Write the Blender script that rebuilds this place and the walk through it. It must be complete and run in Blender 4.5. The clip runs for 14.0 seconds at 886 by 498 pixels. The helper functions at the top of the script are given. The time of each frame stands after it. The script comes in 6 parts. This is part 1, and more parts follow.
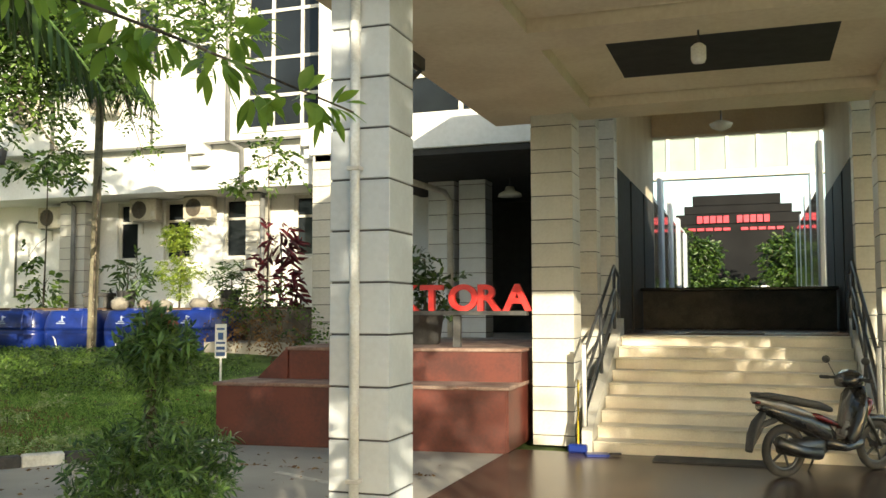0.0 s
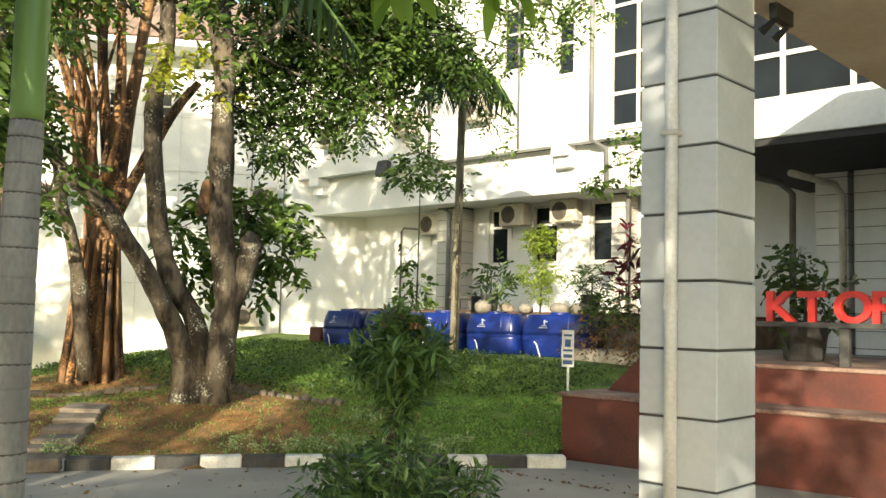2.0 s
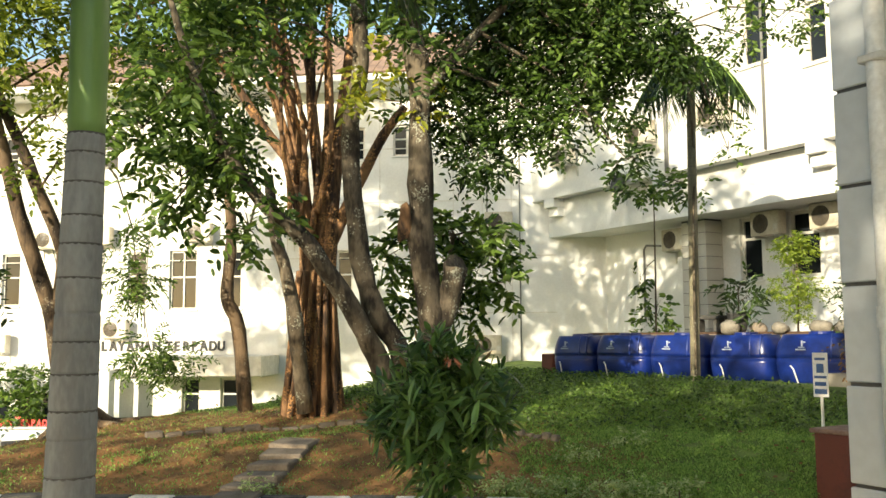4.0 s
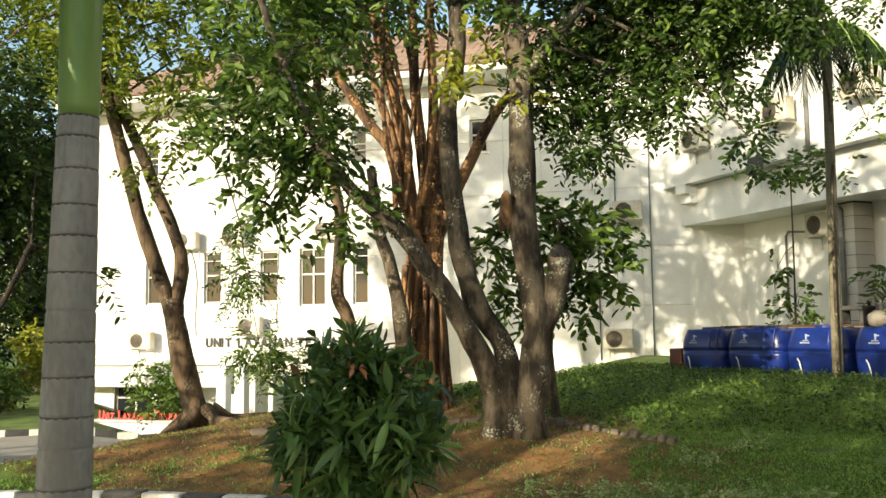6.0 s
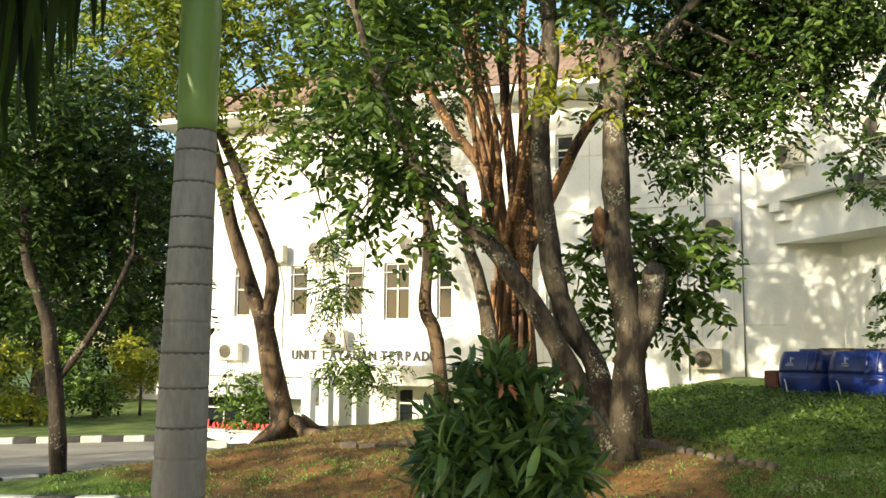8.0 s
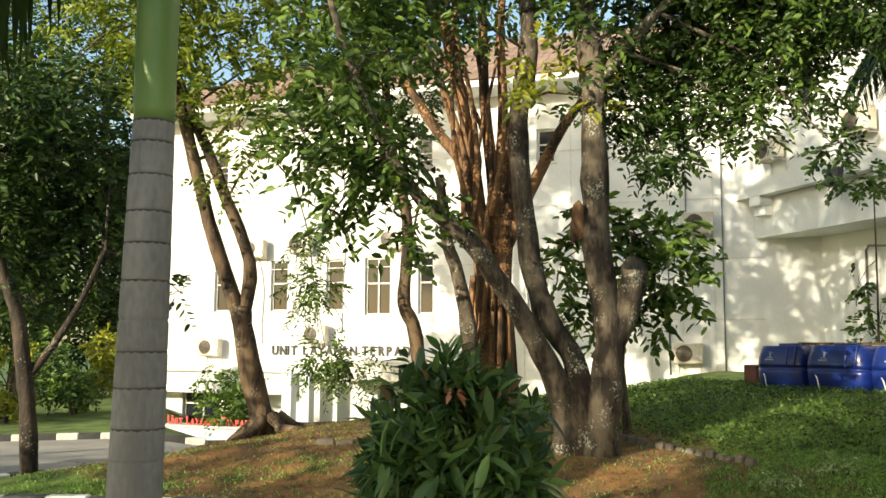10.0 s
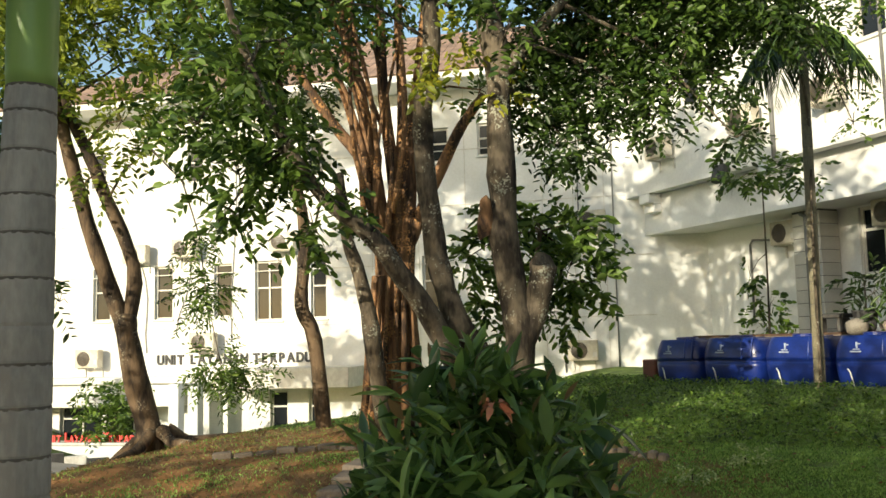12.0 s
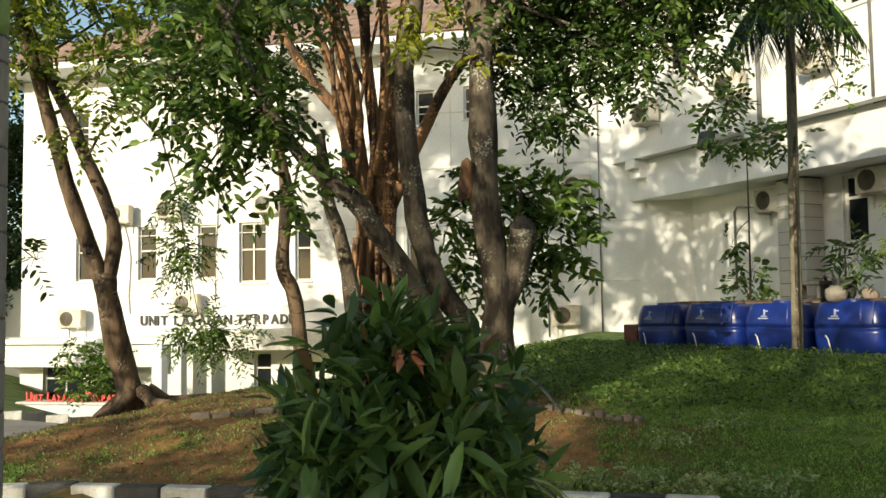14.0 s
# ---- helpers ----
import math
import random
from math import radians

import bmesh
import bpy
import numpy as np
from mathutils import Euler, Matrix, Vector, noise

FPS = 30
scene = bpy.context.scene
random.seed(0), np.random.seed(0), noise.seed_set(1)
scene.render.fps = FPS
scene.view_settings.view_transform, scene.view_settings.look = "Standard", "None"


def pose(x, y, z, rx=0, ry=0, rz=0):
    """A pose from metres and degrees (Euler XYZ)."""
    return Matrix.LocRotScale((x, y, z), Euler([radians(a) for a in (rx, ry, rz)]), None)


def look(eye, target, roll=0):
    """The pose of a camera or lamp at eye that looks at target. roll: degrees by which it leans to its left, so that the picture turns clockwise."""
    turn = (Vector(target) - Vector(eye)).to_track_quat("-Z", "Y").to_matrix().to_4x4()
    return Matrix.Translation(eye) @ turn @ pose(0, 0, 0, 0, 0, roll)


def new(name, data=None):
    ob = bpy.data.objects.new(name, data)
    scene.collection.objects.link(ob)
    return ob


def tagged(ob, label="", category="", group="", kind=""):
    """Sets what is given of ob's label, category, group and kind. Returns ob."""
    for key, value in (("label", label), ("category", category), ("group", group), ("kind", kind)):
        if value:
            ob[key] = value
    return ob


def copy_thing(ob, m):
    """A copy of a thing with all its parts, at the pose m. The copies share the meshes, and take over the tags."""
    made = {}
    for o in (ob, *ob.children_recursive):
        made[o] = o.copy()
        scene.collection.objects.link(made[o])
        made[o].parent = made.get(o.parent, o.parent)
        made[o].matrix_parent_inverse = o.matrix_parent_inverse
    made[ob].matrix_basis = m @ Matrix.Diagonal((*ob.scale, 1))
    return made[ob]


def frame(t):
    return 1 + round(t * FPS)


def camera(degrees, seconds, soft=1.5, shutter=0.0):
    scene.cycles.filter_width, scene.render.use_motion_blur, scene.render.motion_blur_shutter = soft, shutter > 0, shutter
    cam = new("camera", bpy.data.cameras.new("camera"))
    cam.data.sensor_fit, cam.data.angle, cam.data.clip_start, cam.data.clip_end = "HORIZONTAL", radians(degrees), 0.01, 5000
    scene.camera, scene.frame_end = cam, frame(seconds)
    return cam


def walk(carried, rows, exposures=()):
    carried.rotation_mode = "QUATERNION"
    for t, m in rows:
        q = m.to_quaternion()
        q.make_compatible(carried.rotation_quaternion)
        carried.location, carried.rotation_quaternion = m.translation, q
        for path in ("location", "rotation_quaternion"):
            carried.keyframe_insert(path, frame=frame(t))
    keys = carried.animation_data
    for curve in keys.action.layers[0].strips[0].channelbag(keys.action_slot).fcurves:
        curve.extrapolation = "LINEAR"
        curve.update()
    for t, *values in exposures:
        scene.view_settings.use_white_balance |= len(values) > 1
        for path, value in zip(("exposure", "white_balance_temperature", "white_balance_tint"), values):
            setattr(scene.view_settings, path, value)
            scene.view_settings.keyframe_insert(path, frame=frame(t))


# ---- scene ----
cam = camera(52.3, 14.0)
METRES, EYE, TILT, LEAN, TURN = 4.0, 1.65, 0.0, 0.0, 19.1
ROWS = [
    (0.0, 0.0, 0.0, 0.0, 0.01, 3.84, 0.13),
    (0.5, 0.0172, 0.0766, 0.0027, 5.59, 4.96, 0.13),
    (1.0, 0.039, 0.1462, -0.0013, 12.82, 4.23, -0.53),
    (1.5, 0.044, 0.2113, -0.0033, 19.05, 3.74, -0.56),
    (2.0, 0.0489, 0.2795, -0.0018, 24.06, 4.05, -1.29),
    (2.5, 0.0612, 0.3635, -0.0015, 29.51, 3.66, -1.61),
    (5.0, 0.0457, 0.7054, 0.0038, 45.92, 6.29, 1.11),
    (5.5, 0.0503, 0.7517, 0.0031, 48.29, 5.52, 0.91),
    (6.0, 0.0446, 0.7612, 0.0036, 49.79, 5.2, 0.69),
    (6.5, 0.0301, 0.7497, 0.0082, 52.54, 6.43, 0.37),
    (7.0, 0.0189, 0.7455, 0.0066, 54.09, 6.62, 0.03),
    (7.5, 0.0152, 0.7472, 0.0059, 53.95, 6.36, -0.06),
    (8.0, 0.0136, 0.7451, 0.0052, 54.78, 6.19, -0.42),
    (8.5, 0.0121, 0.7473, 0.0046, 54.34, 5.8, -0.59),
    (11.0, -0.0458, 0.7996, 0.0102, 52.51, 6.51, 0.48),
    (11.5, -0.0899, 0.7985, 0.0094, 50.67, 6.67, 1.09),
    (12.0, -0.1134, 0.8051, 0.0054, 46.74, 5.99, 1.42),
    (12.5, -0.1182, 0.8045, 0.0039, 45.19, 5.36, 1.1),
    (13.0, -0.1164, 0.801, 0.0042, 46.05, 5.23, 0.74),
    (13.5, -0.1132, 0.8068, 0.0024, 45.35, 4.53, 0.5),
    (14.0, -0.1062, 0.8279, 0.0009, 45.92, 3.71, 0.84),
]
walk(cam, [(t, pose(0, 0, EYE, TILT, LEAN, TURN) @ pose(METRES * x, METRES * y, METRES * z, 90 + pitch, roll, yaw)) for t, x, y, z, yaw, pitch, roll in ROWS],
     exposures=[(0.0, 1.29, 7000, 2.0), (2.5, 1.34, 7100, 2.0), (5.0, 0.89, 7200, 3.0), (8.5, 0.99, 7050, 3.0), (11.0, 0.8, 7000, 3.0), (14.0, 0.51, 6900, 3.0)])

# ---- light ----
SUN_AZ, SUN_EL = 150.0, 15.0
# unseen crowns added behind the walker to cast shade: place, height, spread, density
SHADE_TREES = [(-1.5, -8.0, 6.0, 2.8, 34), (2.2, -2.8, 5.8, 2.0, 55), (-1.2, -3.2, 3.6, 0.6, 45), (-9.8, -9.0, 5.2, 1.9, 34), (-16.3, -3.2, 12.0, 2.4, 110), (5.0, -11.0, 6.4, 3.0, 55), (7.8, -2.6, 5.6, 1.2, 55)]
world = bpy.data.worlds.new("sky")
scene.world = world
world.use_nodes = True
wn = world.node_tree
sky = wn.nodes.new("ShaderNodeTexSky")
sky.sky_type, sky.sun_disc = "NISHITA", False
sky.sun_elevation, sky.sun_rotation = radians(SUN_EL), radians(SUN_AZ)
wn.links.new(sky.outputs[0], wn.nodes["Background"].inputs[0])
wn.nodes["Background"].inputs[1].default_value = 0.15
sun = new("sun", bpy.data.lights.new("sun", "SUN"))
sun.data.energy, sun.data.angle, sun.data.color = 4.0, radians(0.5), (1.0, 0.89, 0.73)
sd = Vector((math.sin(radians(SUN_AZ)) * math.cos(radians(SUN_EL)), math.cos(radians(SUN_AZ)) * math.cos(radians(SUN_EL)), math.sin(radians(SUN_EL))))
sun.matrix_world = look(sd * 60, (0, 0, 0))


# ---- materials ----
def material(name, base, dark=None, rough=0.7, metal=0.0, scale=6.0, fine=60.0, bump=0.15, mix=0.5, rand=0.0, coat=0.0, stretch=(1, 1, 1)):
    """Principled surface with a coarse and a fine variation and a little relief."""
    m = bpy.data.materials.new(name)
    m.use_nodes = True
    nt = m.node_tree
    N, L = nt.nodes, nt.links
    p = N["Principled BSDF"]
    dark = dark or tuple(c * 0.7 for c in base)
    tc, mp = N.new("ShaderNodeTexCoord"), N.new("ShaderNodeMapping")
    mp.inputs["Scale"].default_value = stretch
    L.new(tc.outputs["Object"], mp.inputs[0])
    a, b = N.new("ShaderNodeTexNoise"), N.new("ShaderNodeTexNoise")
    for n, s in ((a, scale), (b, fine)):
        n.inputs["Scale"].default_value, n.inputs["Detail"].default_value = s, 5
        L.new(mp.outputs[0], n.inputs["Vector"])
    add = N.new("ShaderNodeMath"); add.operation = "MULTIPLY_ADD"
    L.new(b.outputs[0], add.inputs[0]); add.inputs[1].default_value = 0.45
    L.new(a.outputs[0], add.inputs[2])
    ramp = N.new("ShaderNodeValToRGB")
    ramp.color_ramp.elements[0].position, ramp.color_ramp.elements[1].position = 0.72 - 0.3 * mix, 0.72 + 0.3 * mix
    ramp.color_ramp.elements[0].color, ramp.color_ramp.elements[1].color = (*dark, 1), (*base, 1)
    L.new(add.outputs[0], ramp.inputs[0])
    out = ramp.outputs[0]
    if rand:
        oi, hsv = N.new("ShaderNodeObjectInfo"), N.new("ShaderNodeHueSaturation")
        mr = N.new("ShaderNodeMapRange")
        mr.inputs[3].default_value, mr.inputs[4].default_value = 1 - rand, 1 + rand
        L.new(oi.outputs["Random"], mr.inputs[0]); L.new(mr.outputs[0], hsv.inputs["Value"]); L.new(out, hsv.inputs["Color"])
        out = hsv.outputs[0]
    L.new(out, p.inputs["Base Color"])
    p.inputs["Roughness"].default_value, p.inputs["Metallic"].default_value = rough, metal
    p.inputs["Coat Weight"].default_value = coat
    if bump:
        bm_ = N.new("ShaderNodeBump")
        bm_.inputs["Strength"].default_value, bm_.inputs["Distance"].default_value = bump, 0.02
        L.new(add.outputs[0], bm_.inputs["Height"]); L.new(bm_.outputs[0], p.inputs["Normal"])
    return m


M_WALL = material("white_render", (0.76, 0.76, 0.75), (0.65, 0.65, 0.63), 0.8, scale=0.6, fine=14, bump=0.05)
M_SOFFIT = material("cream_paint", (0.78, 0.68, 0.53), (0.66, 0.55, 0.41), 0.75, scale=0.9, fine=18, bump=0.06)
M_TILE = material("grey_cladding", (0.62, 0.65, 0.68), (0.53, 0.555, 0.58), 0.5, scale=1.5, fine=30, bump=0.05, rand=0.06)
M_TILE2 = material("cream_cladding", (0.55, 0.53, 0.48), (0.45, 0.43, 0.38), 0.5, scale=1.5, fine=30, bump=0.05, rand=0.06)
M_JOINT = material("dark_joint", (0.10, 0.10, 0.10), rough=0.9)
M_RED = material("oxide_red", (0.115, 0.024, 0.015), (0.06, 0.015, 0.011), 0.55, scale=2.0, fine=25, bump=0.08)
M_LEDGE = material("worn_cement", (0.30, 0.215, 0.175), (0.13, 0.06, 0.045), 0.8, scale=3, fine=30, bump=0.2, mix=0.7)
M_LETTER = material("red_letter", (0.75, 0.045, 0.04), (0.62, 0.035, 0.035), 0.4, bump=0)
M_ROAD = material("asphalt", (0.40, 0.365, 0.315), (0.29, 0.265, 0.23), 0.9, scale=0.8, fine=90, bump=0.3)
M_STEP = material("terrazzo_step", (0.74, 0.68, 0.57), (0.60, 0.54, 0.45), 0.35, scale=2.5, fine=60, bump=0.03, rand=0.05)
M_FLOOR = material("polished_floor", (0.10, 0.066, 0.048), (0.06, 0.04, 0.03), 0.26, scale=1.2, fine=30, bump=0.03)
M_FLOOR.node_tree.nodes["Principled BSDF"].inputs["Specular IOR Level"].default_value = 0.25
M_BLUE = material("blue_plastic", (0.008, 0.026, 0.19), (0.005, 0.016, 0.11), 0.3, scale=3, fine=30, bump=0.03)
M_WHITE = material("white_paint", (0.74, 0.73, 0.69), (0.5, 0.48, 0.43), 0.7, scale=5, fine=40, mix=0.6)
M_BLACK = material("black_paint", (0.035, 0.035, 0.038), (0.07, 0.068, 0.064), 0.7, scale=5, fine=40, mix=0.6)
M_PVC = material("white_pvc", (0.84, 0.84, 0.83), (0.6, 0.59, 0.56), 0.35, scale=3, bump=0.02)
M_GREYP = material("grey_pipe", (0.20, 0.20, 0.20), (0.13, 0.13, 0.13), 0.5, scale=3, bump=0.02)
M_GLASS = material("dark_glass", (0.018, 0.022, 0.026), (0.012, 0.014, 0.017), 0.08, scale=1, bump=0)
M_GLASS.node_tree.nodes["Principled BSDF"].inputs["Specular IOR Level"].default_value = 0.22
M_FRAME = material("grey_frame", (0.66, 0.64, 0.59), (0.52, 0.50, 0.46), 0.5, bump=0.03)
M_PALE = material("pale_glass", (0.30, 0.36, 0.35), (0.24, 0.30, 0.29), 0.2, scale=1, bump=0)
# far gable: black cladding, deepened with its shade put into the colour
M_FAR = material("shaded_black_cladding", (0.012, 0.012, 0.013), (0.008, 0.008, 0.009), 0.7, scale=1, bump=0)
M_FAR.node_tree.nodes["Principled BSDF"].inputs["Specular IOR Level"].default_value = 0.1
M_FARLET = material("faded_pink_letter", (0.55, 0.06, 0.09), (0.42, 0.04, 0.06), 0.7, bump=0)
M_GLOSSB = material("black_gloss", (0.02, 0.02, 0.022), (0.03, 0.028, 0.028), 0.2, bump=0)
# near-black standing for unlit depth in passage, rooms and coffers; also hall doors
M_DARK = material("shade_and_door_black", (0.03, 0.03, 0.03), (0.02, 0.02, 0.02), 0.8)
M_FAN = material("fan_opening", (0.13, 0.105, 0.075), (0.08, 0.065, 0.05), 0.8)
M_STEEL = material("dark_steel", (0.12, 0.12, 0.125), (0.08, 0.08, 0.08), 0.35, metal=0.8, bump=0.02)
M_ROOF = material("clay_roof_tile", (0.33, 0.22, 0.165), (0.22, 0.15, 0.115), 0.85, scale=2, fine=30, bump=0.3, rand=0.15)
def bark(name, base, dark, fleck, amount, stretch):
    """Furrowed bark with pale flecks: lichen, and orange sun on the fig."""
    m = material(name, base, dark, 0.95, scale=5, fine=26, bump=1.0, mix=0.42, stretch=stretch)
    N, L = m.node_tree.nodes, m.node_tree.links
    p = N["Principled BSDF"]
    src = p.inputs["Base Color"].links[0].from_socket
    tc, a, b, mul, r, mix = (N.new("ShaderNode" + k) for k in ("TexCoord", "TexNoise", "TexNoise", "Math", "ValToRGB", "MixRGB"))
    a.inputs["Scale"].default_value, b.inputs["Scale"].default_value = 34, 3.2
    a.inputs["Detail"].default_value, b.inputs["Detail"].default_value = 3, 4
    L.new(tc.outputs["Object"], a.inputs["Vector"]); L.new(tc.outputs["Object"], b.inputs["Vector"])
    mul.operation = "MULTIPLY"; L.new(a.outputs[0], mul.inputs[0]); L.new(b.outputs[0], mul.inputs[1])
    r.color_ramp.elements[0].position, r.color_ramp.elements[1].position = amount, amount + 0.04
    L.new(mul.outputs[0], r.inputs[0]); L.new(r.outputs[0], mix.inputs[0]); L.new(src, mix.inputs[1])
    mix.inputs[2].default_value = (*fleck, 1)
    L.new(mix.outputs[0], p.inputs["Base Color"])
    return m


M_BARK = bark("grey_bark", (0.15, 0.12, 0.085), (0.03, 0.023, 0.017), (0.30, 0.30, 0.24), 0.337, (1, 1, 0.4))
M_BARKC = bark("brown_bark", (0.15, 0.10, 0.06), (0.03, 0.021, 0.015), (0.20, 0.17, 0.12), 0.35, (1, 1, 0.3))
# orange sunlight on the fig is put into this bark; broken stub shares it
M_BARKR = bark("sunlit_red_bark", (0.30, 0.165, 0.085), (0.045, 0.028, 0.02), (0.42, 0.22, 0.09), 0.30, (1, 1, 0.22))
M_BARKK = bark("blackish_mottled_bark", (0.075, 0.055, 0.038), (0.018, 0.014, 0.011), (0.19, 0.17, 0.13), 0.33, (1, 1, 0.4))
M_PALM = material("palm_trunk", (0.43, 0.415, 0.39), (0.27, 0.255, 0.245), 0.85, scale=5, fine=45, bump=0.35, stretch=(1, 1, 0.4))
M_PALM2 = material("slender_palm_trunk", (0.25, 0.225, 0.15), (0.14, 0.125, 0.085), 0.85, scale=5, fine=45, bump=0.35, stretch=(1, 1, 0.4))
M_SCAR = material("leaf_scar", (0.17, 0.15, 0.135), (0.10, 0.09, 0.08), 0.9, scale=8)
M_SHAFT = material("green_crownshaft", (0.30, 0.45, 0.13), (0.20, 0.33, 0.09), 0.4, scale=2, fine=20, bump=0.03, stretch=(1, 1, 0.2))


def leaf_material(name, base, dark, rough=0.45, trans=0.25):
    m = bpy.data.materials.new(name)
    m.use_nodes = True
    N, L = m.node_tree.nodes, m.node_tree.links
    p = N["Principled BSDF"]
    g, ramp = N.new("ShaderNodeNewGeometry"), N.new("ShaderNodeValToRGB")
    ramp.color_ramp.elements[0].color, ramp.color_ramp.elements[1].color = (*dark, 1), (*base, 1)
    L.new(g.outputs["Random Per Island"], ramp.inputs[0])
    L.new(ramp.outputs[0], p.inputs["Base Color"])
    p.inputs["Roughness"].default_value = rough
    t, mx = N.new("ShaderNodeBsdfTranslucent"), N.new("ShaderNodeMixShader")
    L.new(ramp.outputs[0], t.inputs[0])
    mx.inputs[0].default_value = trans
    L.new(p.outputs[0], mx.inputs[1]); L.new(t.outputs[0], mx.inputs[2])
    L.new(mx.outputs[0], N["Material Output"].inputs[0])
    return m


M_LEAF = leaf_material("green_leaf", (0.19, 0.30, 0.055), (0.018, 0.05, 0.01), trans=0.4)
# forked tree: backlight is put into this yellower, brighter leaf colour
M_LEAFC = leaf_material("sunlit_leaf", (0.34, 0.40, 0.05), (0.05, 0.10, 0.012), trans=0.5)
# overhanging branch: sun through its leaves is put into this brighter colour
M_LEAFB = leaf_material("sunlit_thin_leaf", (0.30, 0.46, 0.07), (0.14, 0.26, 0.035), 0.4, 0.5)
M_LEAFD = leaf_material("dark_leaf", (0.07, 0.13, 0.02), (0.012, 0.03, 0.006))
M_LEAFY = leaf_material("yellow_leaf", (0.38, 0.36, 0.03), (0.18, 0.24, 0.03), trans=0.35)
M_LEAFR = leaf_material("red_leaf", (0.20, 0.03, 0.045), (0.09, 0.02, 0.03))


def ground_material():
    m = material("grass_and_soil", (0.14, 0.21, 0.035), (0.05, 0.085, 0.014), 0.95, scale=2.2, fine=34, bump=1.0)
    N, L = m.node_tree.nodes, m.node_tree.links
    p = N["Principled BSDF"]
    green = p.inputs["Base Color"].links[0].from_socket
    tc, nz, mp, ln, mr = (N.new("ShaderNode" + k) for k in ("TexCoord", "TexNoise", "Mapping", "VectorMath", "MapRange"))
    nz.inputs["Scale"].default_value, nz.inputs["Detail"].default_value = 0.9, 6
    L.new(tc.outputs["Object"], nz.inputs["Vector"])
    # worn bare soil round the old trees
    mp.vector_type = "TEXTURE"
    mp.inputs["Location"].default_value, mp.inputs["Rotation"].default_value, mp.inputs["Scale"].default_value = (-11.94, 5.42, 0.4), (0, 0, radians(37)), (4.9, 2.75, 4.0)
    L.new(tc.outputs["Object"], mp.inputs["Vector"])
    ln.operation = "LENGTH"; L.new(mp.outputs[0], ln.inputs[0])
    ma = N.new("ShaderNodeMath"); ma.operation = "MULTIPLY_ADD"
    L.new(nz.outputs[0], ma.inputs[0]); ma.inputs[1].default_value = 0.6; L.new(ln.outputs["Value"], ma.inputs[2])
    mr.inputs[1].default_value, mr.inputs[2].default_value = 1.15, 1.45
    L.new(ma.outputs[0], mr.inputs[0])
    n2, r2 = N.new("ShaderNodeTexNoise"), N.new("ShaderNodeValToRGB")
    n2.inputs["Scale"].default_value, n2.inputs["Detail"].default_value = 2.6, 10
    L.new(tc.outputs["Object"], n2.inputs["Vector"]); L.new(n2.outputs[0], r2.inputs[0])
    r2.color_ramp.elements[0].position, r2.color_ramp.elements[1].position = 0.40, 0.62
    r2.color_ramp.elements[0].color, r2.color_ramp.elements[1].color = (0.15, 0.085, 0.035, 1), (0.34, 0.165, 0.06, 1)
    mix = N.new("ShaderNodeMixRGB")
    L.new(mr.outputs[0], mix.inputs[0]); L.new(r2.outputs[0], mix.inputs[1]); L.new(green, mix.inputs[2])
    L.new(mix.outputs[0], p.inputs["Base Color"])
    return m


M_GROUND = ground_material()


# ---- mesh helpers ----
def box(bm, lo, hi, m=None):
    v = [bm.verts.new((x, y, z)) for x in (lo[0], hi[0]) for y in (lo[1], hi[1]) for z in (lo[2], hi[2])]
    if m is not None:
        for k in v:
            k.co = m @ k.co
    f = [bm.faces.new([v[i] for i in q]) for q in ((0, 1, 3, 2), (4, 6, 7, 5), (0, 4, 5, 1), (2, 3, 7, 6), (0, 2, 6, 4), (1, 5, 7, 3))]
    return v, f


def rbox(bm, lo, hi, r=0.01, m=None):
    """A box with chamfered edges."""
    v, f = box(bm, lo, hi, m)
    e = list({k for q in f for k in q.edges})
    bmesh.ops.bevel(bm, geom=e, offset=r, segments=1, affect="EDGES")


def tube(bm, pts, radii, n=8, cap=True):
    """A round tube along points, with a radius at each."""
    rings = []
    pts = [Vector(p) for p in pts]
    side = None
    for i, p in enumerate(pts):
        d = (pts[min(i + 1, len(pts) - 1)] - pts[max(i - 1, 0)]).normalized()
        if side is None:
            side = d.orthogonal().normalized()
        side = (side - d * side.dot(d)).normalized()
        up = d.cross(side)
        r = radii[i] if isinstance(radii, (list, tuple)) else radii
        rings.append([bm.verts.new(p + r * (math.cos(a) * side + math.sin(a) * up)) for a in (2 * math.pi * k / n for k in range(n))])
    for a, b in zip(rings, rings[1:]):
        for k in range(n):
            bm.faces.new((a[k], a[(k + 1) % n], b[(k + 1) % n], b[k]))
    if cap:
        bm.faces.new(rings[0][::-1]); bm.faces.new(rings[-1])


def prism(bm, outline, z0, z1):
    lo = [bm.verts.new((x, y, z0)) for x, y in outline]
    hi = [bm.verts.new((x, y, z1)) for x, y in outline]
    n = len(lo)
    bm.faces.new(hi); bm.faces.new(lo[::-1])
    for k in range(n):
        bm.faces.new((lo[k], lo[(k + 1) % n], hi[(k + 1) % n], hi[k]))


def mesh_of(name, bm, mat_, smooth=False):
    bmesh.ops.recalc_face_normals(bm, faces=bm.faces)
    me = bpy.data.meshes.new(name)
    bm.to_mesh(me); bm.free()
    if mat_ is not None:
        me.materials.append(mat_)
    if smooth:
        me.polygons.foreach_set("use_smooth", [True] * len(me.polygons))
    return me


def solid(name, bm, mat_, label="", category="", kind="", group="", m=None, smooth=False):
    ob = new(name, mesh_of(name, bm, mat_, smooth))
    if m is not None:
        ob.matrix_world = m
    return tagged(ob, label, category, group, kind)


def thing(name, label, category, m=None, group="", kind=""):
    ob = new(name)
    if m is not None:
        ob.matrix_basis = m
    return tagged(ob, label, category, group, kind)


